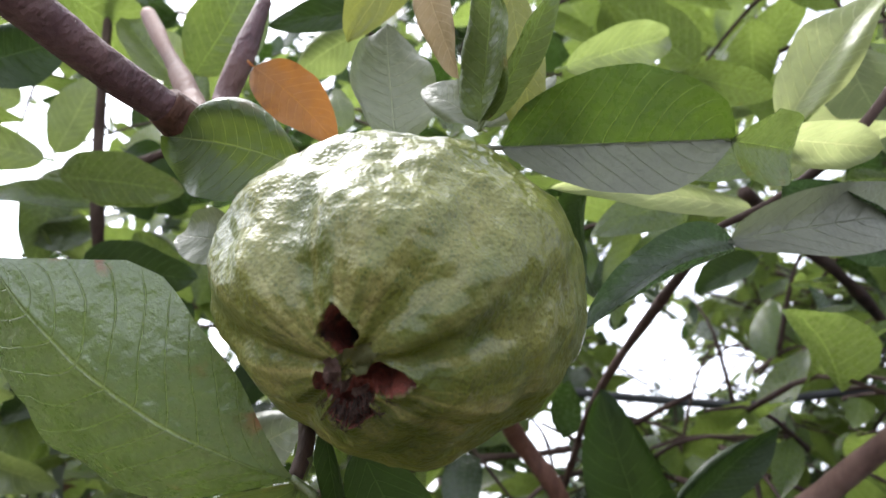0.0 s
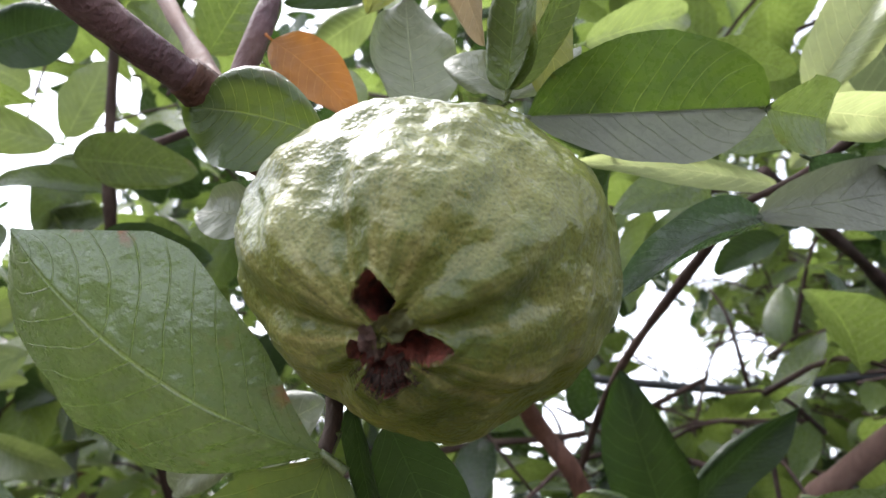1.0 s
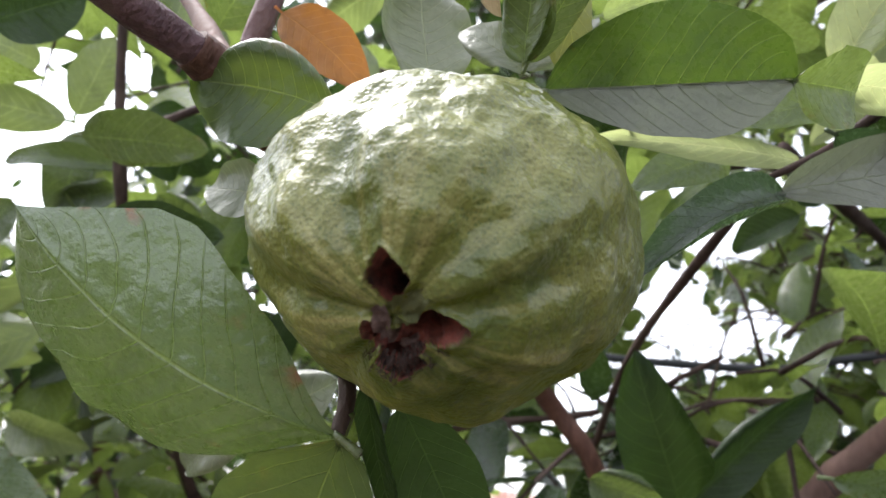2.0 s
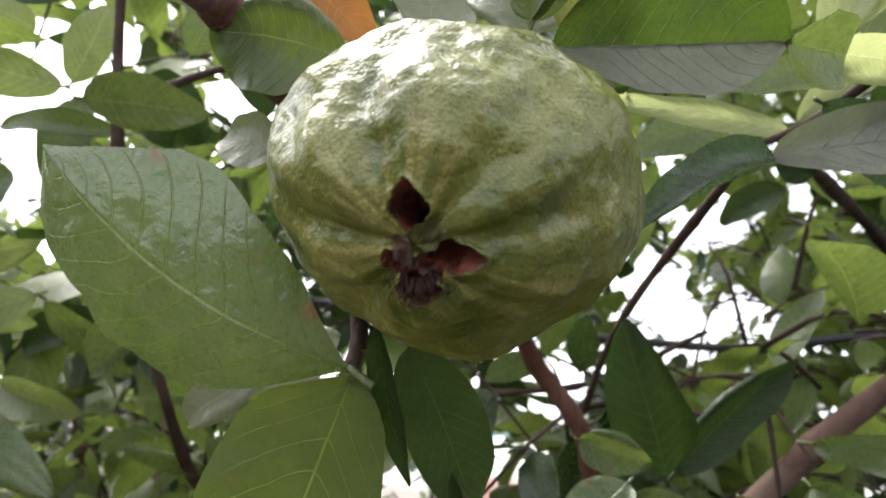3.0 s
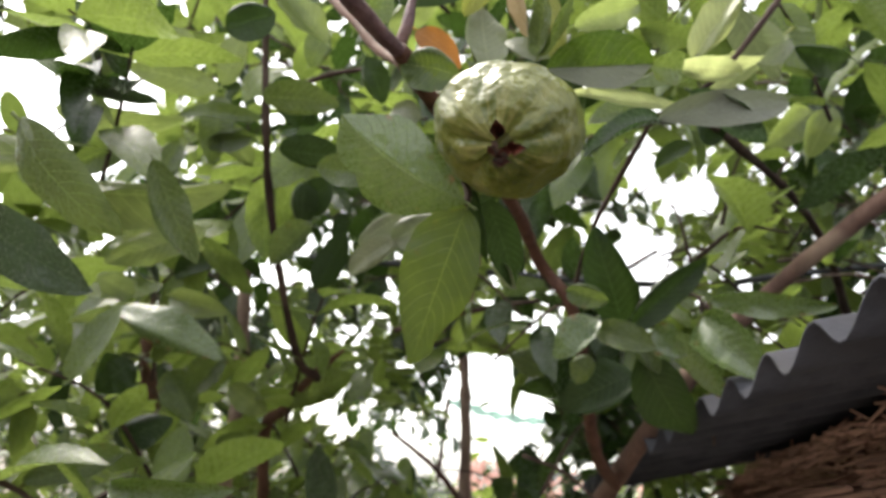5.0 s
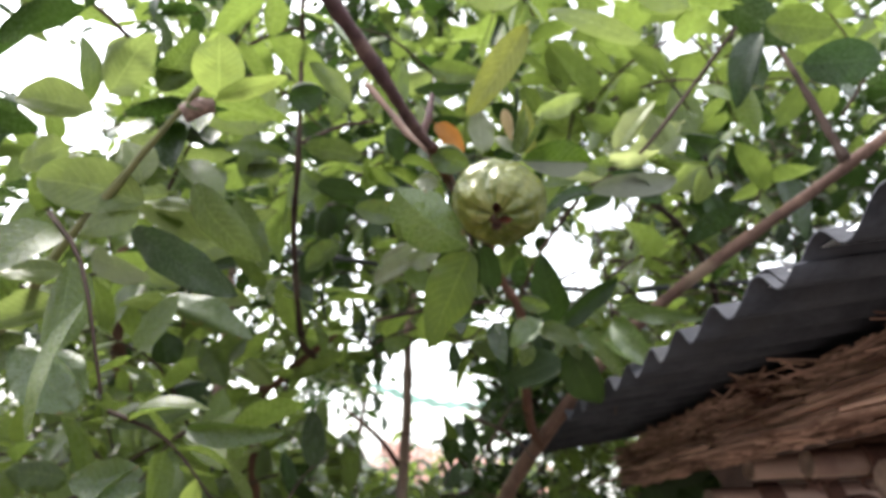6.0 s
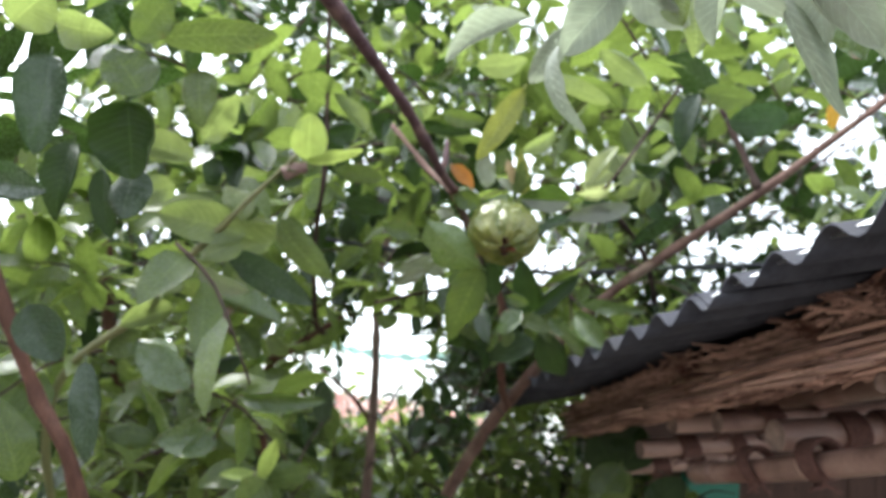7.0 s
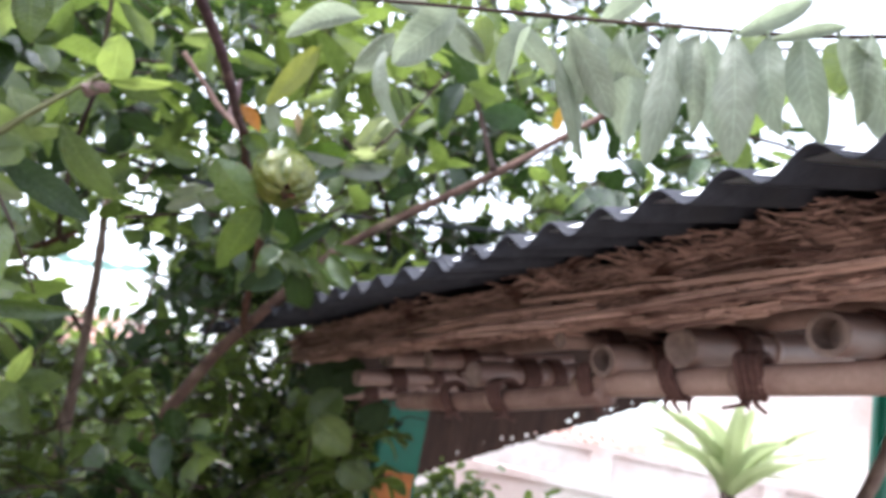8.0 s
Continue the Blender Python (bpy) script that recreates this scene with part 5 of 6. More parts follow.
leaf((-0.318, 0.133, 1.603), (-0.375, 0.119, 1.646), 0.050, (0.42, -0.87, 0.26), "sheen", .15, .1)
leaf((-0.250, 0.088, 1.783), (-0.190, 0.105, 1.731), 0.037, (-0.20, -0.84, -0.50), "mid", .25, .05)
leaf((-0.271, 0.086, 1.785), (-0.320, 0.081, 1.797), 0.034, (0.14, -0.99, 0.10), "mid", .25, .05)
leaf((-0.278, 0.069, 1.771), (-0.307, 0.078, 1.810), 0.033, (0.30, -0.86, 0.42), "lime", .25, .05)
leaf((-0.351, 0.089, 1.837), (-0.422, 0.085, 1.842), 0.040, (0.06, -1.00, -0.01), "lime", .25, .05)
leaf((-0.352, 0.103, 1.862), (-0.322, 0.090, 1.916), 0.041, (0.64, -0.57, -0.51), "lime", .25, .05)
leaf((-0.368, 0.096, 1.808), (-0.408, 0.100, 1.786), 0.034, (0.02, -0.98, -0.22), "lime", .25, .05)
leaf((-0.309, 0.103, 1.869), (-0.283, 0.090, 1.922), 0.035, (0.64, -0.61, -0.46), "mid", .25, .05)
leaf((-0.382, 0.137, 1.654), (-0.416, 0.142, 1.628), 0.038, (0.06, -0.96, -0.27), "mid", .2, .1)

# dark leaves near the path
leaf((-0.296, -0.176, 1.778), (-0.287, -0.162, 1.729), 0.055, (0.25, -0.95, -0.21), "dark", .1, .12)
leaf((-0.352, -0.184, 1.802), (-0.344, -0.186, 1.731), 0.038, (0.28, -0.96, 0.06), "slate", .15, .1)
leaf((-0.297, -0.158, 1.792), (-0.322, -0.168, 1.823), 0.042, (0.48, -0.87, 0.13), "mid", .2, .1)
leaf((-0.271, -0.136, 1.827), (-0.260, -0.135, 1.785), 0.034, (0.11, -0.99, 0.01), "mid", .15, .1)
leaf((-0.307, -0.133, 1.852), (-0.217, -0.151, 1.855), 0.034, (-0.12, -0.68, -0.73), "mid", .2, .1)
leaf((-0.390, -0.163, 1.717), (-0.334, -0.179, 1.707), 0.032, (-0.32, -0.83, -0.47), "slate", .2, .1)
leaf((-0.340, -0.150, 1.754), (-0.335, -0.155, 1.695), 0.027, (0.17, -0.98, 0.09), "dark", .2, .1)
leaf((-0.303, -0.126, 1.748), (-0.299, -0.137, 1.708), 0.035, (0.10, -0.96, 0.26), "slate", .2, .1)
leaf((-0.328, -0.126, 1.744), (-0.312, -0.123, 1.695), 0.021, (-0.11, -0.99, -0.10), "dark", .2, .1)
leaf((-0.382, -0.189, 1.819), (-0.359, -0.195, 1.845), 0.039, (0.52, -0.60, -0.61), "lime", .2, .1)
leaf((-0.382, -0.145, 1.847), (-0.339, -0.143, 1.845), 0.034, (0.01, -0.81, -0.59), "lime", .2, .1)
leaf((-0.321, -0.142, 1.843), (-0.301, -0.150, 1.879), 0.030, (0.55, -0.68, -0.48), "mid", .2, .1)
leaf((-0.373, -0.091, 1.642), (-0.346, -0.080, 1.605), 0.036, (0.29, -0.95, -0.07), "slate", .2, .1)
leaf((-0.325, -0.080, 1.608), (-0.305, -0.082, 1.537), 0.027, (0.24, -0.97, 0.09), "slate", .2, .1)
leaf((-0.391, -0.005, 1.509), (-0.423, -0.023, 1.572), 0.039, (0.73, -0.65, 0.20), "mid", .2, .1)

# young shoot low down
leaf((-0.240, 0.199, 1.523), (-0.228, 0.178, 1.567), 0.021, (0.36, -0.79, -0.49), "young", .2, .05)
leaf((-0.241, 0.199, 1.523), (-0.283, 0.187, 1.523), 0.016, (0.23, -0.80, 0.55), "young", .3, .05)
leaf((-0.241, 0.210, 1.521), (-0.189, 0.198, 1.538), 0.035, (-0.08, -0.90, -0.42), "mid", .2, .1)
leaf((-0.245, 0.201, 1.517), (-0.283, 0.188, 1.481), 0.035, (0.04, -0.95, 0.30), "mid", .2, .1)
leaf((-0.237, 0.201, 1.518), (-0.208, 0.193, 1.477), 0.038, (-0.14, -0.98, 0.10), "mid", .2, .1)
leaf((-0.261, 0.227, 1.532), (-0.311, 0.212, 1.502), 0.034, (0.09, -0.94, 0.32), "mid", .2, .1)
leaf((-0.225, 0.151, 1.526), (-0.250, 0.159, 1.495), 0.035, (-0.14, -0.98, -0.12), "mid", .2, .1)

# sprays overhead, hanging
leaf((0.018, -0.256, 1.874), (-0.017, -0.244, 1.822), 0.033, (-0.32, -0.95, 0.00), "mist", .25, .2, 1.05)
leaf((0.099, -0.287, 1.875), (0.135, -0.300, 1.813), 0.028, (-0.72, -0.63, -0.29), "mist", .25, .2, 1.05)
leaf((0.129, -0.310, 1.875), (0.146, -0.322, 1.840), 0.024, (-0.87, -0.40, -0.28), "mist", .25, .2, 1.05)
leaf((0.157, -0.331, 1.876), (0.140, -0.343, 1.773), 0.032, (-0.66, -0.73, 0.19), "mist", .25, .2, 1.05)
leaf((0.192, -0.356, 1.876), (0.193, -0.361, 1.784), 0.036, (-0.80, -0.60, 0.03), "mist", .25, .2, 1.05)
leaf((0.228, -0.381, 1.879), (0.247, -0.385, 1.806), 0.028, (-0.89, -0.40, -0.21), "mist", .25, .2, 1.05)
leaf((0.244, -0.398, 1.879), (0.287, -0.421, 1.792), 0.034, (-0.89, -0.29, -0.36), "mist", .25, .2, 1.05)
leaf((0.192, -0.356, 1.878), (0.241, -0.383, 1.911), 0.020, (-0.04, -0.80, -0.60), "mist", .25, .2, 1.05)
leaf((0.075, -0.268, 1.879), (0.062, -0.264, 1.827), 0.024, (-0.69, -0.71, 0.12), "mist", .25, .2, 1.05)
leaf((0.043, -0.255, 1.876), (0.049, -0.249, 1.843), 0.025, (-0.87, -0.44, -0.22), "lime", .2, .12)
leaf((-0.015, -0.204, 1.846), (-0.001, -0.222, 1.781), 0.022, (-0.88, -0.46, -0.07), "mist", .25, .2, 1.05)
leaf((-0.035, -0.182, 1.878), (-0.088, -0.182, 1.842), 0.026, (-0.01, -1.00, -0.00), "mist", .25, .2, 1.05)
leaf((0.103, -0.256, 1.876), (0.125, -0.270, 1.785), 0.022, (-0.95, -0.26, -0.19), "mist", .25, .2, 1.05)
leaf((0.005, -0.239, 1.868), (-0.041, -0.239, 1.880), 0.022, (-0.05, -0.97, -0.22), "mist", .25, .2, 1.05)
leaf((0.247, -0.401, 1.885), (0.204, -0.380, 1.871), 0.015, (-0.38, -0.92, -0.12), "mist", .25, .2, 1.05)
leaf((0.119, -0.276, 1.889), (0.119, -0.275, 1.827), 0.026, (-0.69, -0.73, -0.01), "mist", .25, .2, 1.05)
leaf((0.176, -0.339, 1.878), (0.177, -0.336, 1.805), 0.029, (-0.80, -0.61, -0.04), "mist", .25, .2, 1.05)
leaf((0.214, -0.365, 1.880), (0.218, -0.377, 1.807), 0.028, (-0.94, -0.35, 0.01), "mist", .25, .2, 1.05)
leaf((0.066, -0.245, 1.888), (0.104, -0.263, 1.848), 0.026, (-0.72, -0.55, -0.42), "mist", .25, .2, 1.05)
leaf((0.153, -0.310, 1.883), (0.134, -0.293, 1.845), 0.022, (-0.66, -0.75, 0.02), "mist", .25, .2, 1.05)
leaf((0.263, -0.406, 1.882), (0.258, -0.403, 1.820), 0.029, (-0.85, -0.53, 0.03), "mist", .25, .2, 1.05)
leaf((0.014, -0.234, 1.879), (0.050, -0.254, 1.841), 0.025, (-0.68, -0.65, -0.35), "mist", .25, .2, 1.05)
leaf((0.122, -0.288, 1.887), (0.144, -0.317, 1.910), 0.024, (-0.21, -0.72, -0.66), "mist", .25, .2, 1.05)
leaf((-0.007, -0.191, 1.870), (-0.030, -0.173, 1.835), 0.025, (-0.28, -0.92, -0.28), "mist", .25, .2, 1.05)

# right, further off
leaf((0.752, 0.438, 2.159), (0.859, 0.386, 2.205), 0.032, (-0.15, -0.81, -0.56), "mid", .2, .1)
leaf((0.165, 0.372, 2.031), (0.101, 0.384, 1.975), 0.033, (-0.18, -0.98, -0.01), "glow", .25, .1)
leaf((0.263, 0.267, 2.053), (0.345, 0.268, 2.066), 0.049, (0.10, -0.79, -0.61), "slate", .2, .1)
leaf((0.220, 0.258, 2.080), (0.201, 0.278, 2.003), 0.037, (-0.48, -0.87, -0.10), "slate", .2, .1)
leaf((0.210, 0.212, 2.059), (0.279, 0.215, 2.060), 0.036, (0.04, -0.73, -0.68), "mid", .2, .1)
leaf((0.128, 0.163, 2.031), (0.067, 0.152, 2.063), 0.037, (-0.05, -0.90, -0.42), "lime", .2, .1)
leaf((-0.016, 0.182, 2.013), (-0.059, 0.185, 1.918), 0.032, (0.05, -1.00, -0.05), "drylime", .2, .1)
leaf((-0.008, 0.184, 1.932), (0.003, 0.189, 1.876), 0.017, (-0.55, -0.81, -0.19), "drylime", .2, .1)
leaf((0.0545, 0.188, 1.8812), (0.0748, 0.205, 1.8882), 0.021, (0.35, -0.75, -0.5), "mid", .45, .1)
leaf((0.096, 0.215, 2.028), (-0.000, 0.204, 2.051), 0.026, (0.01, -0.92, -0.39), "lime", .2, .1)
leaf((-0.109, 0.226, 1.988), (-0.056, 0.229, 1.987), 0.027, (0.03, -0.78, -0.62), "mid", .2, .1)
leaf((-0.075, 0.156, 2.023), (-0.016, 0.155, 2.038), 0.031, (0.16, -0.73, -0.66), "lime", .2, .1)
leaf((0.471, 0.410, 2.136), (0.468, 0.399, 2.179), 0.021, (-0.26, -0.93, -0.27), "gold", .2, .1)
leaf((-0.117, 0.247, 1.832), (-0.163, 0.243, 1.837), 0.026, (0.06, -0.99, -0.14), "mid", .2, .1)
leaf((-0.104, 0.259, 1.790), (-0.074, 0.255, 1.807), 0.026, (0.15, -0.89, -0.43), "pale", .2, .1)

# more on the left
leaf((-0.440, 0.400, 1.836), (-0.343, 0.410, 1.821), 0.034, (0.03, -0.91, -0.40), "lime", .2, .1)
leaf((-0.411, 0.362, 1.907), (-0.455, 0.341, 1.870), 0.042, (0.54, -0.83, -0.16), "mid", .2, .1)
leaf((-0.380, 0.388, 1.921), (-0.387, 0.380, 1.875), 0.030, (0.46, -0.89, 0.10), "mid", .2, .1)
leaf((-0.368, 0.361, 2.008), (-0.395, 0.332, 2.009), 0.030, (0.72, -0.68, -0.14), "lime", .2, .1)
leaf((-0.348, 0.407, 1.954), (-0.322, 0.427, 1.916), 0.034, (0.15, -0.91, -0.37), "lime", .2, .1)
leaf((-0.403, 0.470, 1.788), (-0.336, 0.471, 1.774), 0.032, (-0.06, -0.93, -0.36), "lime", .2, .1)
leaf((-0.437, 0.462, 1.783), (-0.462, 0.430, 1.793), 0.032, (0.81, -0.57, 0.16), "lime", .2, .1)
leaf((-0.398, 0.432, 1.712), (-0.416, 0.415, 1.681), 0.043, (0.43, -0.88, 0.21), "dark", .2, .1)
leaf((-0.376, 0.460, 1.710), (-0.341, 0.462, 1.668), 0.040, (0.14, -0.99, 0.08), "mid", .2, .1)
leaf((-0.346, 0.502, 1.739), (-0.373, 0.509, 1.697), 0.038, (0.11, -0.97, -0.23), "mid", .2, .1)
leaf((-0.411, 0.452, 1.640), (-0.359, 0.458, 1.665), 0.034, (0.32, -0.81, -0.49), "slate", .2, .1)
leaf((-0.357, 0.551, 1.714), (-0.319, 0.570, 1.689), 0.033, (0.37, -0.92, -0.14), "lime", .2, .1)
leaf((-0.344, 0.521, 1.652), (-0.295, 0.535, 1.650), 0.030, (0.27, -0.96, -0.12), "mid", .2, .1)
leaf((-0.384, 0.175, 1.942), (-0.418, 0.168, 1.948), 0.029, (0.18, -0.98, -0.08), "lime", .2, .1)
leaf((-0.276, 0.227, 1.827), (-0.233, 0.234, 1.758), 0.029, (-0.09, -0.98, -0.15), "mid", .2, .1)
leaf((-0.332, 0.202, 1.815), (-0.445, 0.171, 1.795), 0.037, (0.23, -0.96, 0.17), "lime", .2, .1)
leaf((-0.243, 0.288, 1.916), (-0.181, 0.298, 1.913), 0.033, (0.08, -0.72, -0.69), "mid", .2, .1)
leaf((-0.226, 0.303, 1.877), (-0.170, 0.312, 1.874), 0.033, (0.08, -0.76, -0.65), "dark", .2, .1)
leaf((-0.195, 0.325, 1.823), (-0.228, 0.331, 1.789), 0.029, (-0.05, -0.99, -0.14), "mid", .2, .1)
leaf((-0.447, 0.210, 1.906), (-0.460, 0.187, 1.970), 0.024, (0.78, -0.63, -0.06), "mid", .2, .1)
leaf((-0.395, 0.202, 1.654), (-0.361, 0.204, 1.599), 0.048, (0.12, -0.99, 0.05), "sheen", .2, .1)
leaf((-0.321, 0.289, 1.550), (-0.384, 0.260, 1.545), 0.045, (0.36, -0.85, 0.39), "sheen", .2, .1)
leaf((-0.313, 0.325, 1.607), (-0.206, 0.305, 1.615), 0.030, (-0.13, -0.90, -0.41), "sheen", .2, .1)
leaf((-0.323, 0.347, 1.631), (-0.392, 0.326, 1.601), 0.031, (0.19, -0.95, 0.24), "mid", .2, .1)
leaf((-0.396, 0.280, 1.544), (-0.441, 0.252, 1.546), 0.039, (0.50, -0.77, 0.39), "mid", .2, .1)

# by the post
leaf((0.285, 0.808, 1.600), (0.237, 0.794, 1.510), 0.071, (-0.29, -0.91, 0.30), "mid", .2, .1)
leaf((0.246, 0.784, 1.535), (0.327, 0.767, 1.483), 0.082, (-0.30, -0.94, -0.14), "lime", .2, .1)
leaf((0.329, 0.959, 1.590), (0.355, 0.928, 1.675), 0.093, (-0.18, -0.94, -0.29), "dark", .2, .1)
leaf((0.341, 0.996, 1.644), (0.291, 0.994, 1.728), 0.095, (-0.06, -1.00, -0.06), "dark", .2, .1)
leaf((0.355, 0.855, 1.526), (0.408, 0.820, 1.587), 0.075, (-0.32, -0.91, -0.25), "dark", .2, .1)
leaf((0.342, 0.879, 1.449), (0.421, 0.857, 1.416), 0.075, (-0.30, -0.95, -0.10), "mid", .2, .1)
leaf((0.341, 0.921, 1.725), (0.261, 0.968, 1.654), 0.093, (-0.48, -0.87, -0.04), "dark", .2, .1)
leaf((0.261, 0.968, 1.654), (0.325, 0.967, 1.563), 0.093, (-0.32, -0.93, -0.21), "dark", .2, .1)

# more hanging leaves
leaf((0.157, -0.183, 1.944), (0.163, -0.181, 1.879), 0.028, (-0.01, -1.00, -0.04), "sheen", .2, .15)
leaf((0.179, -0.155, 1.972), (0.226, -0.169, 1.899), 0.033, (-0.72, -0.60, -0.35), "mist", .25, .2, 1.05)
leaf((0.103, -0.280, 1.883), (0.133, -0.292, 1.828), 0.030, (-0.41, -0.91, -0.02), "mist", .25, .2, 1.05)
leaf((0.184, -0.177, 1.967), (0.212, -0.185, 1.911), 0.042, (-0.78, -0.54, -0.32), "sheen", .2, .15)
leaf((0.233, -0.166, 1.979), (0.251, -0.161, 1.872), 0.028, (-0.25, -0.96, -0.09), "mist", .25, .2, 1.05)
leaf((0.146, -0.218, 1.922), (0.172, -0.222, 1.855), 0.036, (-0.67, -0.71, -0.21), "sheen", .2, .15)
leaf((0.294, -0.202, 1.986), (0.325, -0.202, 1.883), 0.042, (-0.81, -0.53, -0.24), "mist", .25, .2, 1.05)
leaf((0.241, -0.319, 1.920), (0.249, -0.320, 1.866), 0.031, (-0.83, -0.54, -0.13), "lime", .2, .15)
leaf((0.125, -0.270, 1.899), (0.160, -0.277, 1.815), 0.030, (-0.57, -0.80, -0.17), "mist", .25, .2, 1.05)
leaf((0.082, -0.161, 1.925), (0.086, -0.163, 1.880), 0.036, (-0.32, -0.95, 0.00), "lime", .2, .15)
leaf((0.196, -0.308, 1.898), (0.191, -0.305, 1.841), 0.020, (-0.21, -0.98, -0.01), "mist", .25, .2, 1.05)
leaf((0.396, -0.275, 1.994), (0.391, -0.271, 1.940), 0.042, (-0.62, -0.79, -0.00), "lime", .2, .15)


# ---- the rest of the crown: sprays of opposite leaves on thin twigs ----
crown = random.Random(23)
# cones from camera places, kept free of leaves so sky gaps fit the view: a point, a way, half an angle in degrees
# the first starts at the fruit and opens the sky for its highlight
GAPS = [((-0.04, 0.16, 1.84), (-0.4, 0.5, 0.75), 13.0), ((0.02, -0.02, 1.74), (0.039, 0.95, 0.31), 1.6), ((0.02, -0.02, 1.74), (-0.689, 0.641, 0.338), 5.0), ((0.02, -0.02, 1.74), (-0.485, 0.752, 0.448), 2.5),
        ((-0.01, -0.55, 1.57), (-0.11, 0.985, 0.12), 2.4), ((-0.05, -0.63, 1.59), (-0.075, 0.989, 0.116), 1.5), ((-0.01, -0.55, 1.57), (0.424, 0.793, 0.438), 1.4), ((0.02, -0.42, 1.59), (-0.54, 0.726, 0.426), 1.8),
        ((-0.13, -0.73, 1.58), (0.479, 0.791, 0.38), 1.0), ((0.05, -0.09, 1.68), (-0.3, 0.94, 0.04), 1.6), ((0.05, -0.09, 1.68), (-0.2, 0.967, 0.0), 2.4),
        ((0.03, 0.01, 1.76), (0.073, 0.926, 0.370), 1.4),
        ((0.03, 0.01, 1.76), (0.135, 0.955, 0.266), 0.8),
        ((0.03, 0.01, 1.76), (0.014, 0.975, 0.220), 1.6),
        ((0.03, 0.01, 1.76), (-0.084, 0.984, 0.155), 2.0),
        ((0.03, 0.01, 1.76), (0.230, 0.728, 0.646), 2.0),
        ((0.03, 0.01, 1.76), (-0.611, 0.643, 0.462), 2.0),
        ((0.03, 0.01, 1.76), (-0.655, 0.650, 0.386), 2.5),
        ((0.03, 0.01, 1.76), (-0.496, 0.747, 0.442), 1.5),
        ((0.05, -0.09, 1.68), (0.006, 0.939, 0.344), 1.4),
        ((0.05, -0.09, 1.68), (0.105, 0.904, 0.414), 1.3),
        ((0.05, -0.09, 1.68), (0.059, 0.955, 0.291), 1.2),
        ((0.05, -0.09, 1.68), (-0.458, 0.863, 0.215), 1.2),
        ((0.05, -0.09, 1.68), (-0.449, 0.883, 0.136), 1.2),
        ((0.05, -0.09, 1.68), (-0.206, 0.970, 0.125), 1.5),
        ((0.05, -0.09, 1.68), (-0.549, 0.813, 0.193), 1.0)]
GAPS += [((0.03, 0.01, 1.77), (0.028, 0.914, 0.405), 1.5), ((0.03, 0.01, 1.77), (0.0, 0.966, 0.257), 1.3), ((0.03, 0.01, 1.77), (0.078, 0.97, 0.228), 1.3), ((0.03, 0.01, 1.77), (0.11, 0.924, 0.366), 1.4)]
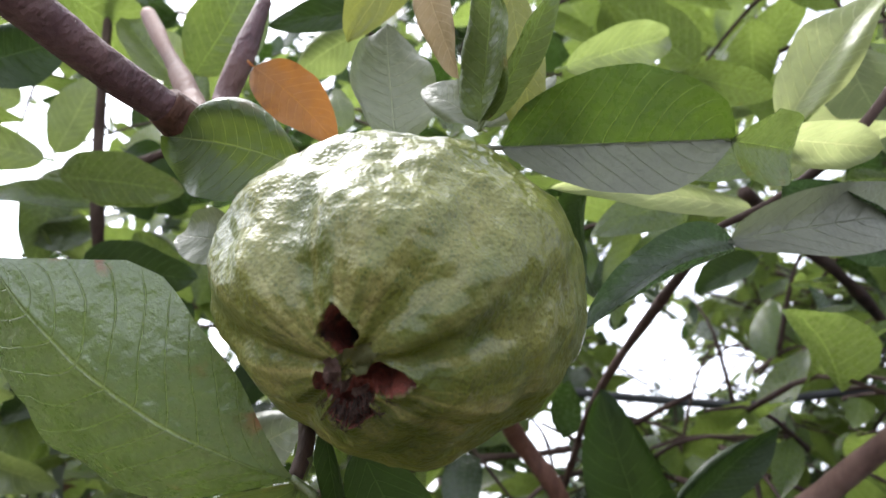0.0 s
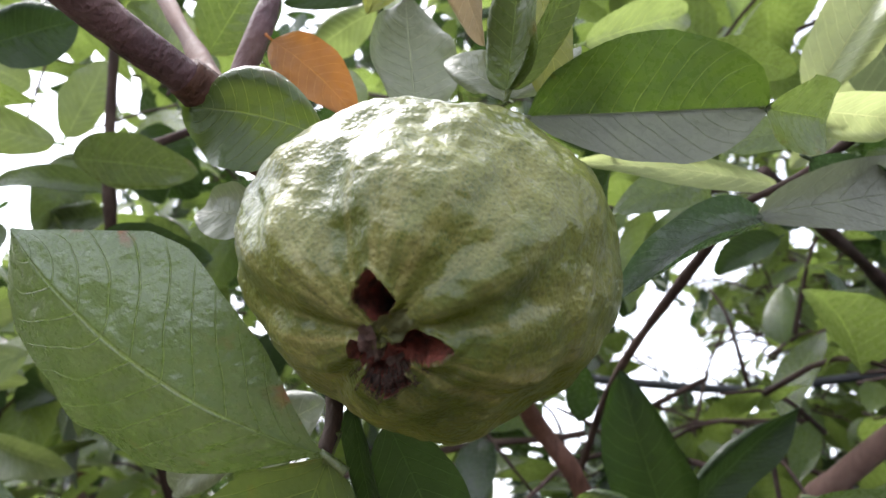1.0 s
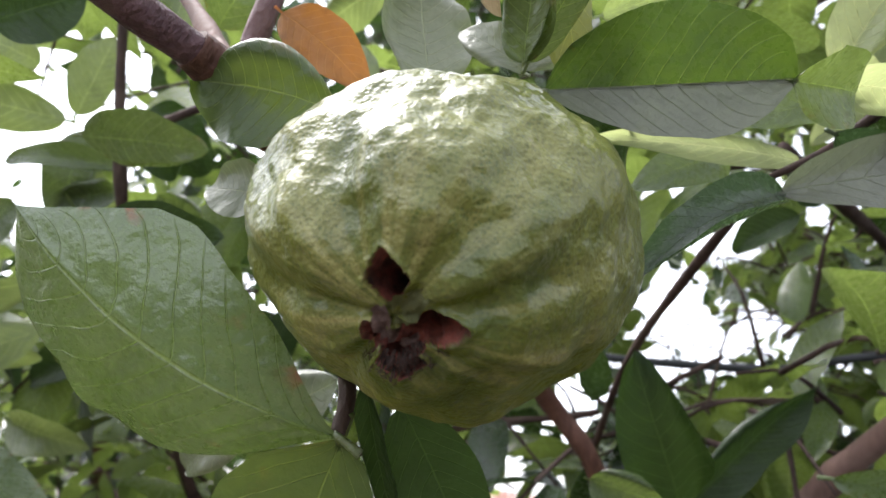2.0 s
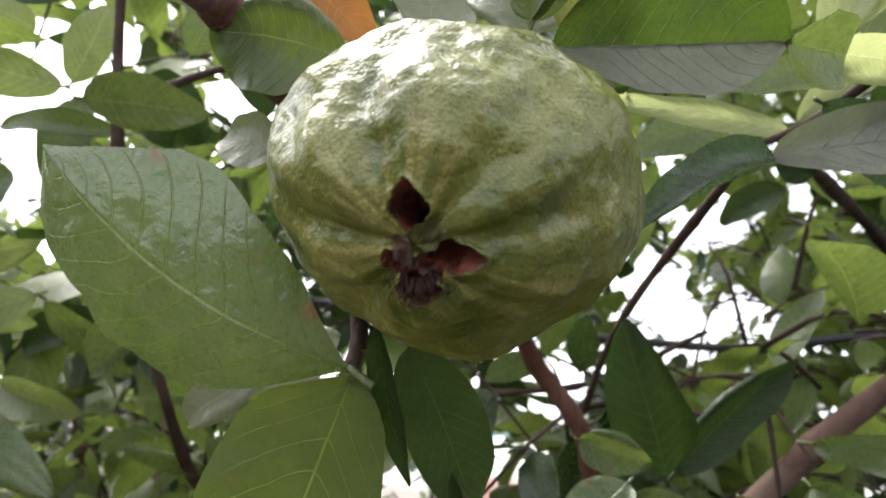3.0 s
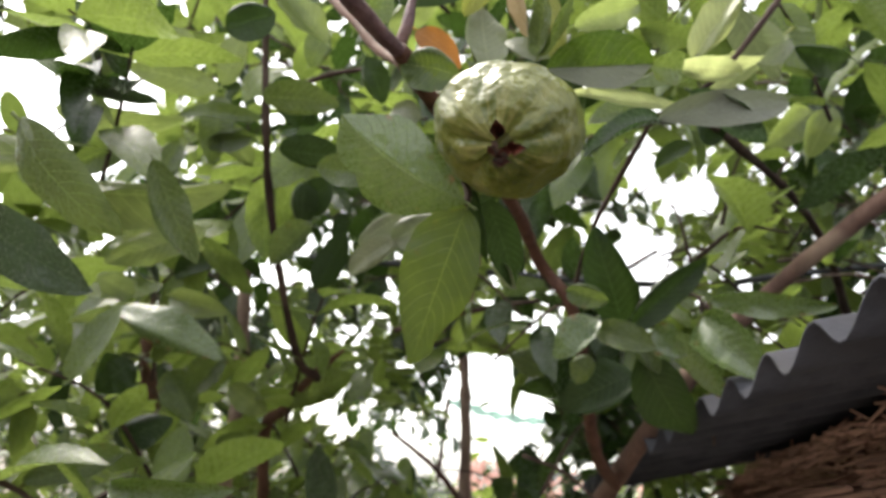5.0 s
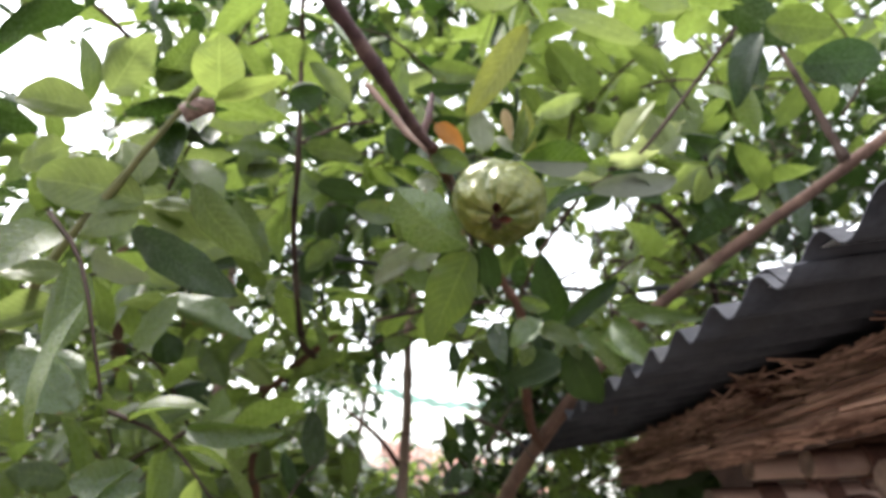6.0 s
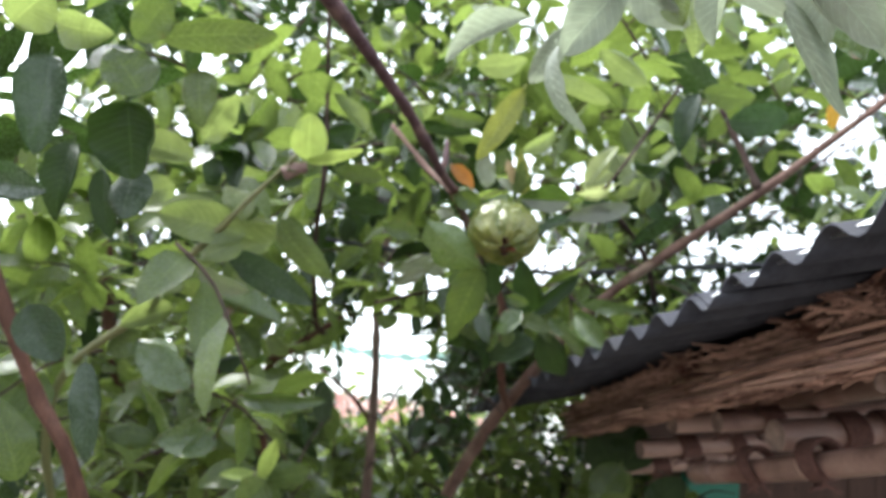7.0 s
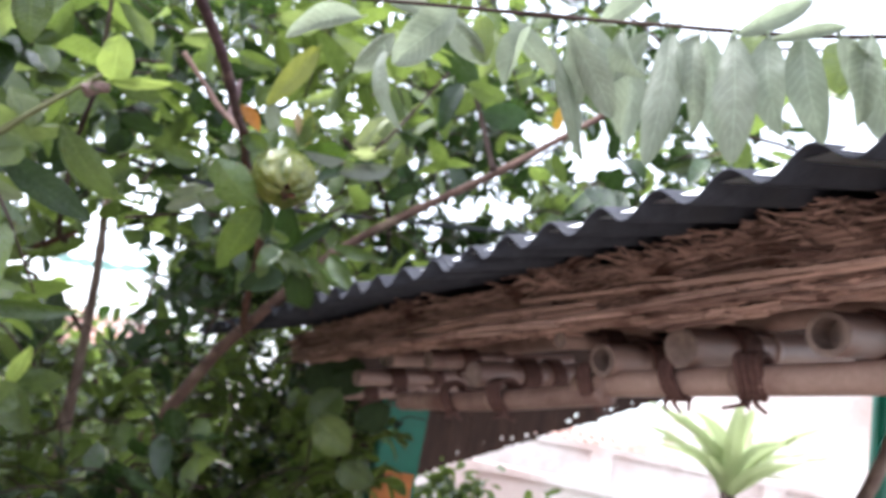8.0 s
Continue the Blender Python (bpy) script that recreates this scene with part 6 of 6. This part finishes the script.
GAPS += [((0.048, -0.091, 1.682), (0.192, 0.847, 0.495), 1.3),
         ((0.048, -0.091, 1.682), (0.193, 0.957, 0.216), 0.9),
         ((0.048, -0.091, 1.682), (0.263, 0.935, 0.238), 0.8),
         ((0.048, -0.091, 1.682), (0.156, 0.948, 0.278), 0.8),
         ((0.048, -0.091, 1.682), (0.250, 0.929, 0.273), 0.8),
         ((0.031, 0.015, 1.775), (0.194, 0.896, 0.399), 1.0),
         ((0.031, 0.015, 1.775), (0.223, 0.881, 0.416), 0.9),
         ((0.031, 0.015, 1.775), (0.115, 0.917, 0.383), 1.4),
         ((0.031, 0.015, 1.775), (0.046, 0.964, 0.261), 1.4),
         ((0.031, 0.015, 1.775), (0.082, 0.972, 0.218), 1.4),
         ((0.031, 0.015, 1.775), (0.032, 0.947, 0.319), 0.9),
         ((0.031, 0.015, 1.775), (-0.049, 0.984, 0.174), 1.0),
         ((0.017, 0.005, 1.752), (0.130, 0.907, 0.401), 1.5),
         ((0.017, 0.005, 1.752), (0.035, 0.948, 0.316), 1.0),
         ((0.017, 0.005, 1.752), (0.096, 0.963, 0.250), 1.3),
         ((0.017, 0.005, 1.752), (-0.097, 0.995, 0.020), 1.5),
         ((0.017, 0.005, 1.752), (-0.265, 0.964, -0.021), 0.6),
         ((0.031, 0.015, 1.775), (0.175, 0.753, 0.635), 1.7),
         ((0.031, 0.015, 1.775), (0.159, 0.781, 0.604), 1.4),
         ((0.031, 0.015, 1.775), (0.053, 0.789, 0.612), 1.0),
         ((0.031, 0.015, 1.775), (-0.003, 0.761, 0.649), 0.9),
         ((0.031, 0.015, 1.775), (0.028, 0.765, 0.643), 0.9),
         ((0.031, 0.015, 1.775), (0.149, 0.830, 0.538), 0.8),
         ((-0.132, -0.729, 1.575), (0.478, 0.798, 0.366), 1.3),
         ((-0.132, -0.729, 1.575), (0.416, 0.821, 0.391), 1.0),
         ((-0.132, -0.729, 1.575), (0.498, 0.783, 0.372), 0.8),
         ((-0.132, -0.729, 1.575), (0.645, 0.650, 0.401), 1.2),
         ((-0.132, -0.729, 1.575), (0.538, 0.741, 0.402), 0.7),
         ((-0.132, -0.729, 1.575), (0.574, 0.702, 0.422), 0.7),
         ((-0.132, -0.729, 1.575), (0.478, 0.765, 0.432), 0.5),
         ((-0.132, -0.729, 1.575), (0.675, 0.597, 0.433), 1.2),
         ((-0.132, -0.729, 1.575), (0.457, 0.796, 0.398), 0.6),
         ((-0.053, -0.634, 1.588), (0.129, 0.952, 0.278), 0.7),
         ((-0.053, -0.634, 1.588), (0.252, 0.943, 0.216), 0.7),
         ((-0.053, -0.634, 1.588), (0.347, 0.894, 0.285), 0.8),
         ((-0.053, -0.634, 1.588), (0.186, 0.955, 0.229), 0.6),
         ((-0.053, -0.634, 1.588), (0.265, 0.930, 0.256), 0.5),
         ((-0.053, -0.634, 1.588), (0.305, 0.920, 0.247), 0.7),
         ((-0.053, -0.634, 1.588), (0.291, 0.913, 0.287), 0.6),
         ((-0.053, -0.634, 1.588), (0.222, 0.934, 0.279), 0.5),
         ((-0.053, -0.634, 1.588), (0.389, 0.872, 0.297), 0.7),
         ((-0.053, -0.634, 1.588), (0.411, 0.860, 0.304), 0.7)]
GAPS = [(Vector(a), Vector(b).normalized(), math.cos(radians(c))) for a, b, c in GAPS]
WAY = [Vector(eye) for _, eye, _, _ in PATH]
# leaves that would hide the limb and the trunk from the camera are left out
STEMS = [a.lerp(b, k / 6) for line in (((0.56, 0.25, 2.2), (0.369, 0.395, 2.019), (0.19, 0.57, 1.868), (0.087, 0.65, 1.731), (-0.004, 0.862, 1.555)), ((-0.236, 1.45, 1.43), (-0.265, 1.45, 1.72)))
         for a, b in ((Vector(line[i]), Vector(line[i + 1])) for i in range(len(line) - 1)) for k in range(7)]
VIEW_LINES = [(e, [((s - e).normalized(), (s - e).length) for s in STEMS]) for e in (Vector((0.023, -0.418, 1.591)), Vector((-0.136, -0.689, 1.563)))]
FRUIT = Vector((-0.0166, 0.1606, 1.8232))


def clear(p, near=0.34):
    """Whether a spray may stand at p: off the path, out of the view's gaps and sight lines, clear of the shed and of
    the fruit.
    """
    if any((p - e).length < near for e in WAY):
        return False
    if p.z > 1.8 + 1.0 * max(0.22, p.y + 0.1):
        return False
    for e in WAY:
        d = FRUIT - e
        t = (p - e).dot(d) / d.length_squared
        if 0 < t < 1.05 and (p - e - t * d).length < 0.05 + 0.13 * (1.05 - t) + 0.05:
            return False
    if (p - FRUIT).length < 0.2 or (p - Vector((-0.004, 0.42, 1.835))).length < 0.06:
        return False
    inward, below = under_roof(p)
    if inward > 0.02 and p.y < 1.55 and below > (-0.05 if inward < 0.3 else -0.02):
        corner = 0.26 < p.x < 0.62 and 0.95 < p.y < 1.36 and p.z < 1.6
        if (inward > 0.17 or p.y < 0.35) and not corner:
            return False
    if p.x > 0.6 and p.y < 3 and below > 0:
        return False
    for e, lines in VIEW_LINES:
        v = p - e
        far, v = v.length, v.normalized()
        if any(far < reach and v.dot(w) > 0.9994 for w, reach in lines):
            return False
    for a, b, c in GAPS:
        if (p - a).normalized().dot(b) > c:
            return False
    return True


def spray(leaves, twigs, at, direction, length, size):
    """A twig with pairs of leaves: what it needs is added to the two lists."""
    d = direction.normalized()
    side = d.cross(Vector((crown.uniform(-1, 1), crown.uniform(-1, 1), crown.uniform(-1, 1)))).normalized()
    sag = Vector((0, 0, -0.25 * length))
    twigs.append((at, at + d * length * 0.5, at + d * length + sag))
    pairs = max(2, int(length / 0.035))
    for k in range(pairs):
        s = (k + 0.5) / pairs
        p = at + d * length * s + sag * s * s
        axis = side if k % 2 else d.cross(side)
        for sign in (-1, 1):
            if crown.random() < 0.12:
                continue
            out = (sign * axis + 0.7 * d + Vector((crown.uniform(-0.4, 0.4), crown.uniform(-0.4, 0.4), crown.uniform(-0.6, 0.25)))).normalized()
            up = Vector((crown.uniform(-0.5, 0.5), crown.uniform(-0.5, 0.5), 1.0))
            zz = (up - up.dot(out) * out).normalized()
            m = Matrix((out, zz.cross(out), zz)).transposed().to_4x4()
            m.translation = p
            tip = p + out * size
            if not clear(tip, 0.3) or not clear(p + out * size * 0.5, 0.3):
                continue
            leaves.append((m, size * crown.uniform(0.7, 1.2)))


SPRAYS = []
TWIGS = []
for region, count, size in ((((-1.3, -0.12), (0.45, 1.1), (1.25, 2.6)), 230, 0.08),
                            (((-0.12, 0.75), (0.5, 1.3), (1.35, 2.7)), 90, 0.08),
                            (((-1.7, 1.9), (1.1, 2.4), (1.0, 3.3)), 1900, 0.078),
                            (((-0.9, -0.33), (-0.1, 0.5), (1.2, 2.02)), 80, 0.08),
                            (((-0.5, 0.8), (-0.1, 0.6), (2.02, 2.6)), 24, 0.085),
                            (((0.3, 1.3), (0.2, 1.2), (2.05, 2.7)), 40, 0.085),
                            (((-1.0, 0.5), (0.9, 2.2), (0.7, 1.6)), 430, 0.07),
                            (((-0.1, 0.55), (1.7, 2.6), (0.8, 2.2)), 150, 0.08),
                            (((0.28, 0.48), (0.98, 1.34), (1.05, 1.58)), 60, 0.07),
                            (((-0.05, 0.17), (0.55, 1.6), (1.5, 1.95)), 40, 0.075),
                            (((0.2, 1.4), (1.0, 2.6), (1.9, 2.6)), 190, 0.065),
                            (((-0.05, 1.3), (1.3, 2.4), (1.7, 2.9)), 220, 0.05),
                            (((-0.4, 0.12), (0.55, 0.95), (1.1, 1.4)), 34, 0.06)):
    made = tries = 0
    while made < count and tries < count * 12:
        tries += 1
        at = Vector([crown.uniform(*r) for r in region])
        if not clear(at):
            continue
        d = Vector((crown.uniform(-1, 1), crown.uniform(-1, 0.6), crown.uniform(-0.4, 0.9)))
        spray(SPRAYS, TWIGS, at, d, crown.uniform(0.1, 0.24), size)
        made += 1

# sprays that reach out low over the shed roof
made = 0
while made < 65:
    at = SHED @ Vector((crown.uniform(0.32, 1.5), crown.uniform(-0.1, 1.5), 0))
    at.z = 0
    at.z = under_roof(at)[1] + crown.uniform(0.05, 0.32)
    d = Vector((crown.uniform(-0.6, 1), crown.uniform(-1, 0.3), crown.uniform(-0.2, 0.5)))
    spray(SPRAYS, TWIGS, at, d, crown.uniform(0.1, 0.22), 0.075)
    made += 1

# fine growth behind the right-hand boughs, placed to fill bare spots in the view
for k in range(80):
    far = crown.uniform(0, 1)
    at = Vector((crown.uniform(0.15, 0.4) * (1 + 0.75 * far), 1.0 + 0.95 * far, crown.uniform(1.99, 2.19) + far * crown.uniform(0.26, 0.42)))
    if clear(at):
        spray(SPRAYS, TWIGS, at, Vector((crown.uniform(-1, 1), crown.uniform(-1, 0.6), crown.uniform(-0.4, 0.9))), crown.uniform(0.08, 0.18), 0.055)

for k in range(34):
    far = crown.uniform(0, 1)
    at = Vector((crown.uniform(0.1, 0.2) * (1 + far), 0.58 + 0.67 * far, crown.uniform(1.85, 1.95) + far * crown.uniform(0.09, 0.21)))
    if clear(at):
        spray(SPRAYS, TWIGS, at, Vector((crown.uniform(-1, 1), crown.uniform(-1, 0.6), crown.uniform(-0.4, 0.9))), crown.uniform(0.07, 0.14), 0.05)

# cones from one camera place, kept free of leaves to fit the low bright gap in the view
WINDOW = [(Vector((0.048, -0.091, 1.682)), Vector(w).normalized(), math.cos(radians(r))) for w, r in (((-0.387, 0.919, 0.075), 1.7), ((-0.354, 0.934, 0.044), 1.6), ((-0.267, 0.963, 0.029), 2.2), ((-0.194, 0.981, 0.019), 1.8), ((-0.14, 0.989, 0.055), 1.7), ((0.006, 0.892, 0.452), 1.6))]


def shut(p):
    return all((p - a).normalized().dot(b) < c for a, b, c in WINDOW)


SPRAYS = [s for s in SPRAYS if s[0].translation.y < 0.45 or shut(s[0] @ Vector((0.04, 0, 0)))]
# the side over the shed roof is thinned so that more sky shows in the view
SPRAYS = [s for k, s in enumerate(SPRAYS) if k % 5 > 1 or s[0].translation.x < 0.28 or s[0].translation.z < 2.05]
TWIGS = [w for w in TWIGS if w[0].y < 0.45 or shut(w[1])]

# the nearest sprays' leaves are leaves of their own; the rest is one mass of foliage
patterns = []
for k in range(7):
    bm = bmesh.new()
    blade(bm, 1.0, crown.uniform(0.42, 0.56), crown.uniform(0.1, 0.35), crown.uniform(0.05, 0.35), 7, 4, k * 2.1 + 0.4, rib=False, wave=0.12)
    me = bpy.data.meshes.new("leaf")
    bm.to_mesh(me)
    bm.free()
    for f in me.polygons:
        f.use_smooth = True
    patterns.append(me)
KINDS = ["mid", "dark", "lime", "mid", "slate", "dark", "mid"]
own = [s for s in SPRAYS if s[0].translation.y < 0.75][:max(0, 298 - LEAF_COUNT[0])]
for k, (m, size) in enumerate(own):
    me = patterns[k % 7]
    if not me.materials:
        me.materials.append(LEAF[KINDS[k % 7]])
    ob = new("leaf", me)
    ob.parent = TREE
    ob.matrix_parent_inverse = Matrix.Translation(-Vector(TREE.location))
    ob.matrix_basis = m @ Matrix.Scale(size, 4)
chosen = {id(s) for s in own}
rest = [s for s in SPRAYS if id(s) not in chosen]


def foliage(items, name, mat):
    """Many small leaves as one mesh: folded, bent blades."""
    verts, faces, uvs = [], [], []
    nu = 5
    for m, size in items:
        start = len(verts)
        wide, fold, bend = crown.uniform(0.4, 0.56) / 2, crown.uniform(-0.2, 0.55), crown.uniform(-0.1, 0.5)
        twist = crown.uniform(-0.6, 0.6)
        for i in range(nu + 1):
            u = i / nu
            w = max(0.03, blade_width(u)) * wide
            for s in (-1, 0, 1):
                verts.append(m @ (Vector((u, s * w, abs(s) * w * fold - bend * u * u + s * twist * u * w)) * size))
        for i in range(nu):
            for j in (0, 1):
                a = start + i * 3 + j
                faces.append((a, a + 3, a + 4, a + 1))
                uvs += [(i / nu, j / 2), ((i + 1) / nu, j / 2), ((i + 1) / nu, (j + 1) / 2), (i / nu, (j + 1) / 2)]
    me = bpy.data.meshes.new(name)
    me.from_pydata(verts, [], faces)
    layer = me.uv_layers.new(name="UVMap")
    layer.data.foreach_set("uv", [c for q in uvs for c in q])
    for f in me.polygons:
        f.use_smooth = True
    me.materials.append(mat)
    ob = new(name, me)
    ob["kind"] = "stuff"
    return ob


# the lit copy goes by place and height: daylight painted, not cast
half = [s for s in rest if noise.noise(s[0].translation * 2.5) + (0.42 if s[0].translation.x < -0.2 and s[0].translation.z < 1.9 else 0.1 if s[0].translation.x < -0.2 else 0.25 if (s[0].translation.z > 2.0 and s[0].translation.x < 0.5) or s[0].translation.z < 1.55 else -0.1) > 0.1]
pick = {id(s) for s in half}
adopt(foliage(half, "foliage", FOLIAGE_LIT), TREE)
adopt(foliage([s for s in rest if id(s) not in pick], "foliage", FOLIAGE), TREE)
bm = bmesh.new()
for a, b, c in TWIGS:
    tube(bm, [a, b, c], 0.0024, 0.001, 5, steps=3)
fine = adopt(part("twig_mass", bm, BARK_DARK), TREE)
fine["kind"] = "stuff"


# ---- far greenery behind the tree ----
def far_tree(at, height, spread, count, label, size=0.12, open_window=True, low=0.3):
    root = thing("far_tree", (*at, 0), label, "tree", "trees beyond the yard")
    bm = bmesh.new()
    tube(bm, [(at[0], at[1], 0), (at[0] + 0.1, at[1], height * 0.35), (at[0], at[1] + 0.1, height * 0.8)], 0.09, 0.03, 8, 0.2)
    for k in range(6):
        a = k * 1.05
        p = Vector((at[0], at[1], height * (0.3 + 0.08 * k)))
        tube(bm, [p, p + Vector((math.cos(a), math.sin(a), 0.7)) * spread * 0.4, p + Vector((math.cos(a), math.sin(a), 0.8)) * spread * 0.8], 0.035, 0.01, 6)
    adopt(part("trunk", bm, BARK_DARK), root)
    items = []
    clumps = [Vector((at[0] + crown.gauss(0, spread * 0.45), at[1] + crown.gauss(0, spread * 0.45), height * crown.uniform(low, 1.0))) for _ in range(16)]
    for k in range(count):
        c = crown.choice(clumps)
        p = c + Vector((crown.gauss(0, 1), crown.gauss(0, 1), crown.gauss(0, 0.8))) * spread * 0.2
        if any((p - a).normalized().dot(b) > cc for a, b, cc in (GAPS[4:6] + WINDOW if open_window else ())):
            continue
        items.append((Matrix.Translation(p) @ Euler((crown.uniform(-1, 1), crown.uniform(-0.6, 1.0), crown.uniform(0, 6.28))).to_matrix().to_4x4(), size * crown.uniform(0.7, 1.3)))
    # each far crown takes the lit or the shaded colour by chance
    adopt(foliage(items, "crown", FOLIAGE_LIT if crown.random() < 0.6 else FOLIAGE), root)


far_tree((-3.2, 4.6), 3.2, 1.5, 1500, "leafy far tree behind the guava")
far_tree((-5.2, 3.2), 3.4, 1.6, 1300, "leafy far tree at the yard's side")
far_tree((-0.9, 6.5), 1.9, 1.1, 1000, "low leafy shrub in the yard")
far_tree((0.0, 3.3), 1.75, 0.75, 900, "low leafy shrub behind the guava", 0.09)
far_tree((0.95, 1.85), 1.4, 0.36, 1100, "small leafy shrub behind the green post", 0.06, low=0.6)
far_tree((1.12, 1.82), 1.34, 0.26, 900, "small leafy shrub behind the green post", 0.06, low=0.75)
far_tree((0.42, 2.15), 1.62, 0.36, 1500, "small leafy shrub behind the leaning limb", 0.06, low=0.6)
far_tree((-1.5, 3.0), 2.1, 0.9, 1500, "leafy shrub behind the guava", 0.09)
far_tree((-2.4, 6.4), 1.55, 1.3, 2200, "low leafy hedge across the yard", 0.09, False)
far_tree((-4.6, 6.8), 1.6, 1.4, 2000, "low leafy hedge across the yard", 0.09, False)
far_tree((-0.4, 8.2), 1.55, 1.0, 1500, "low leafy hedge across the yard", 0.09, False)
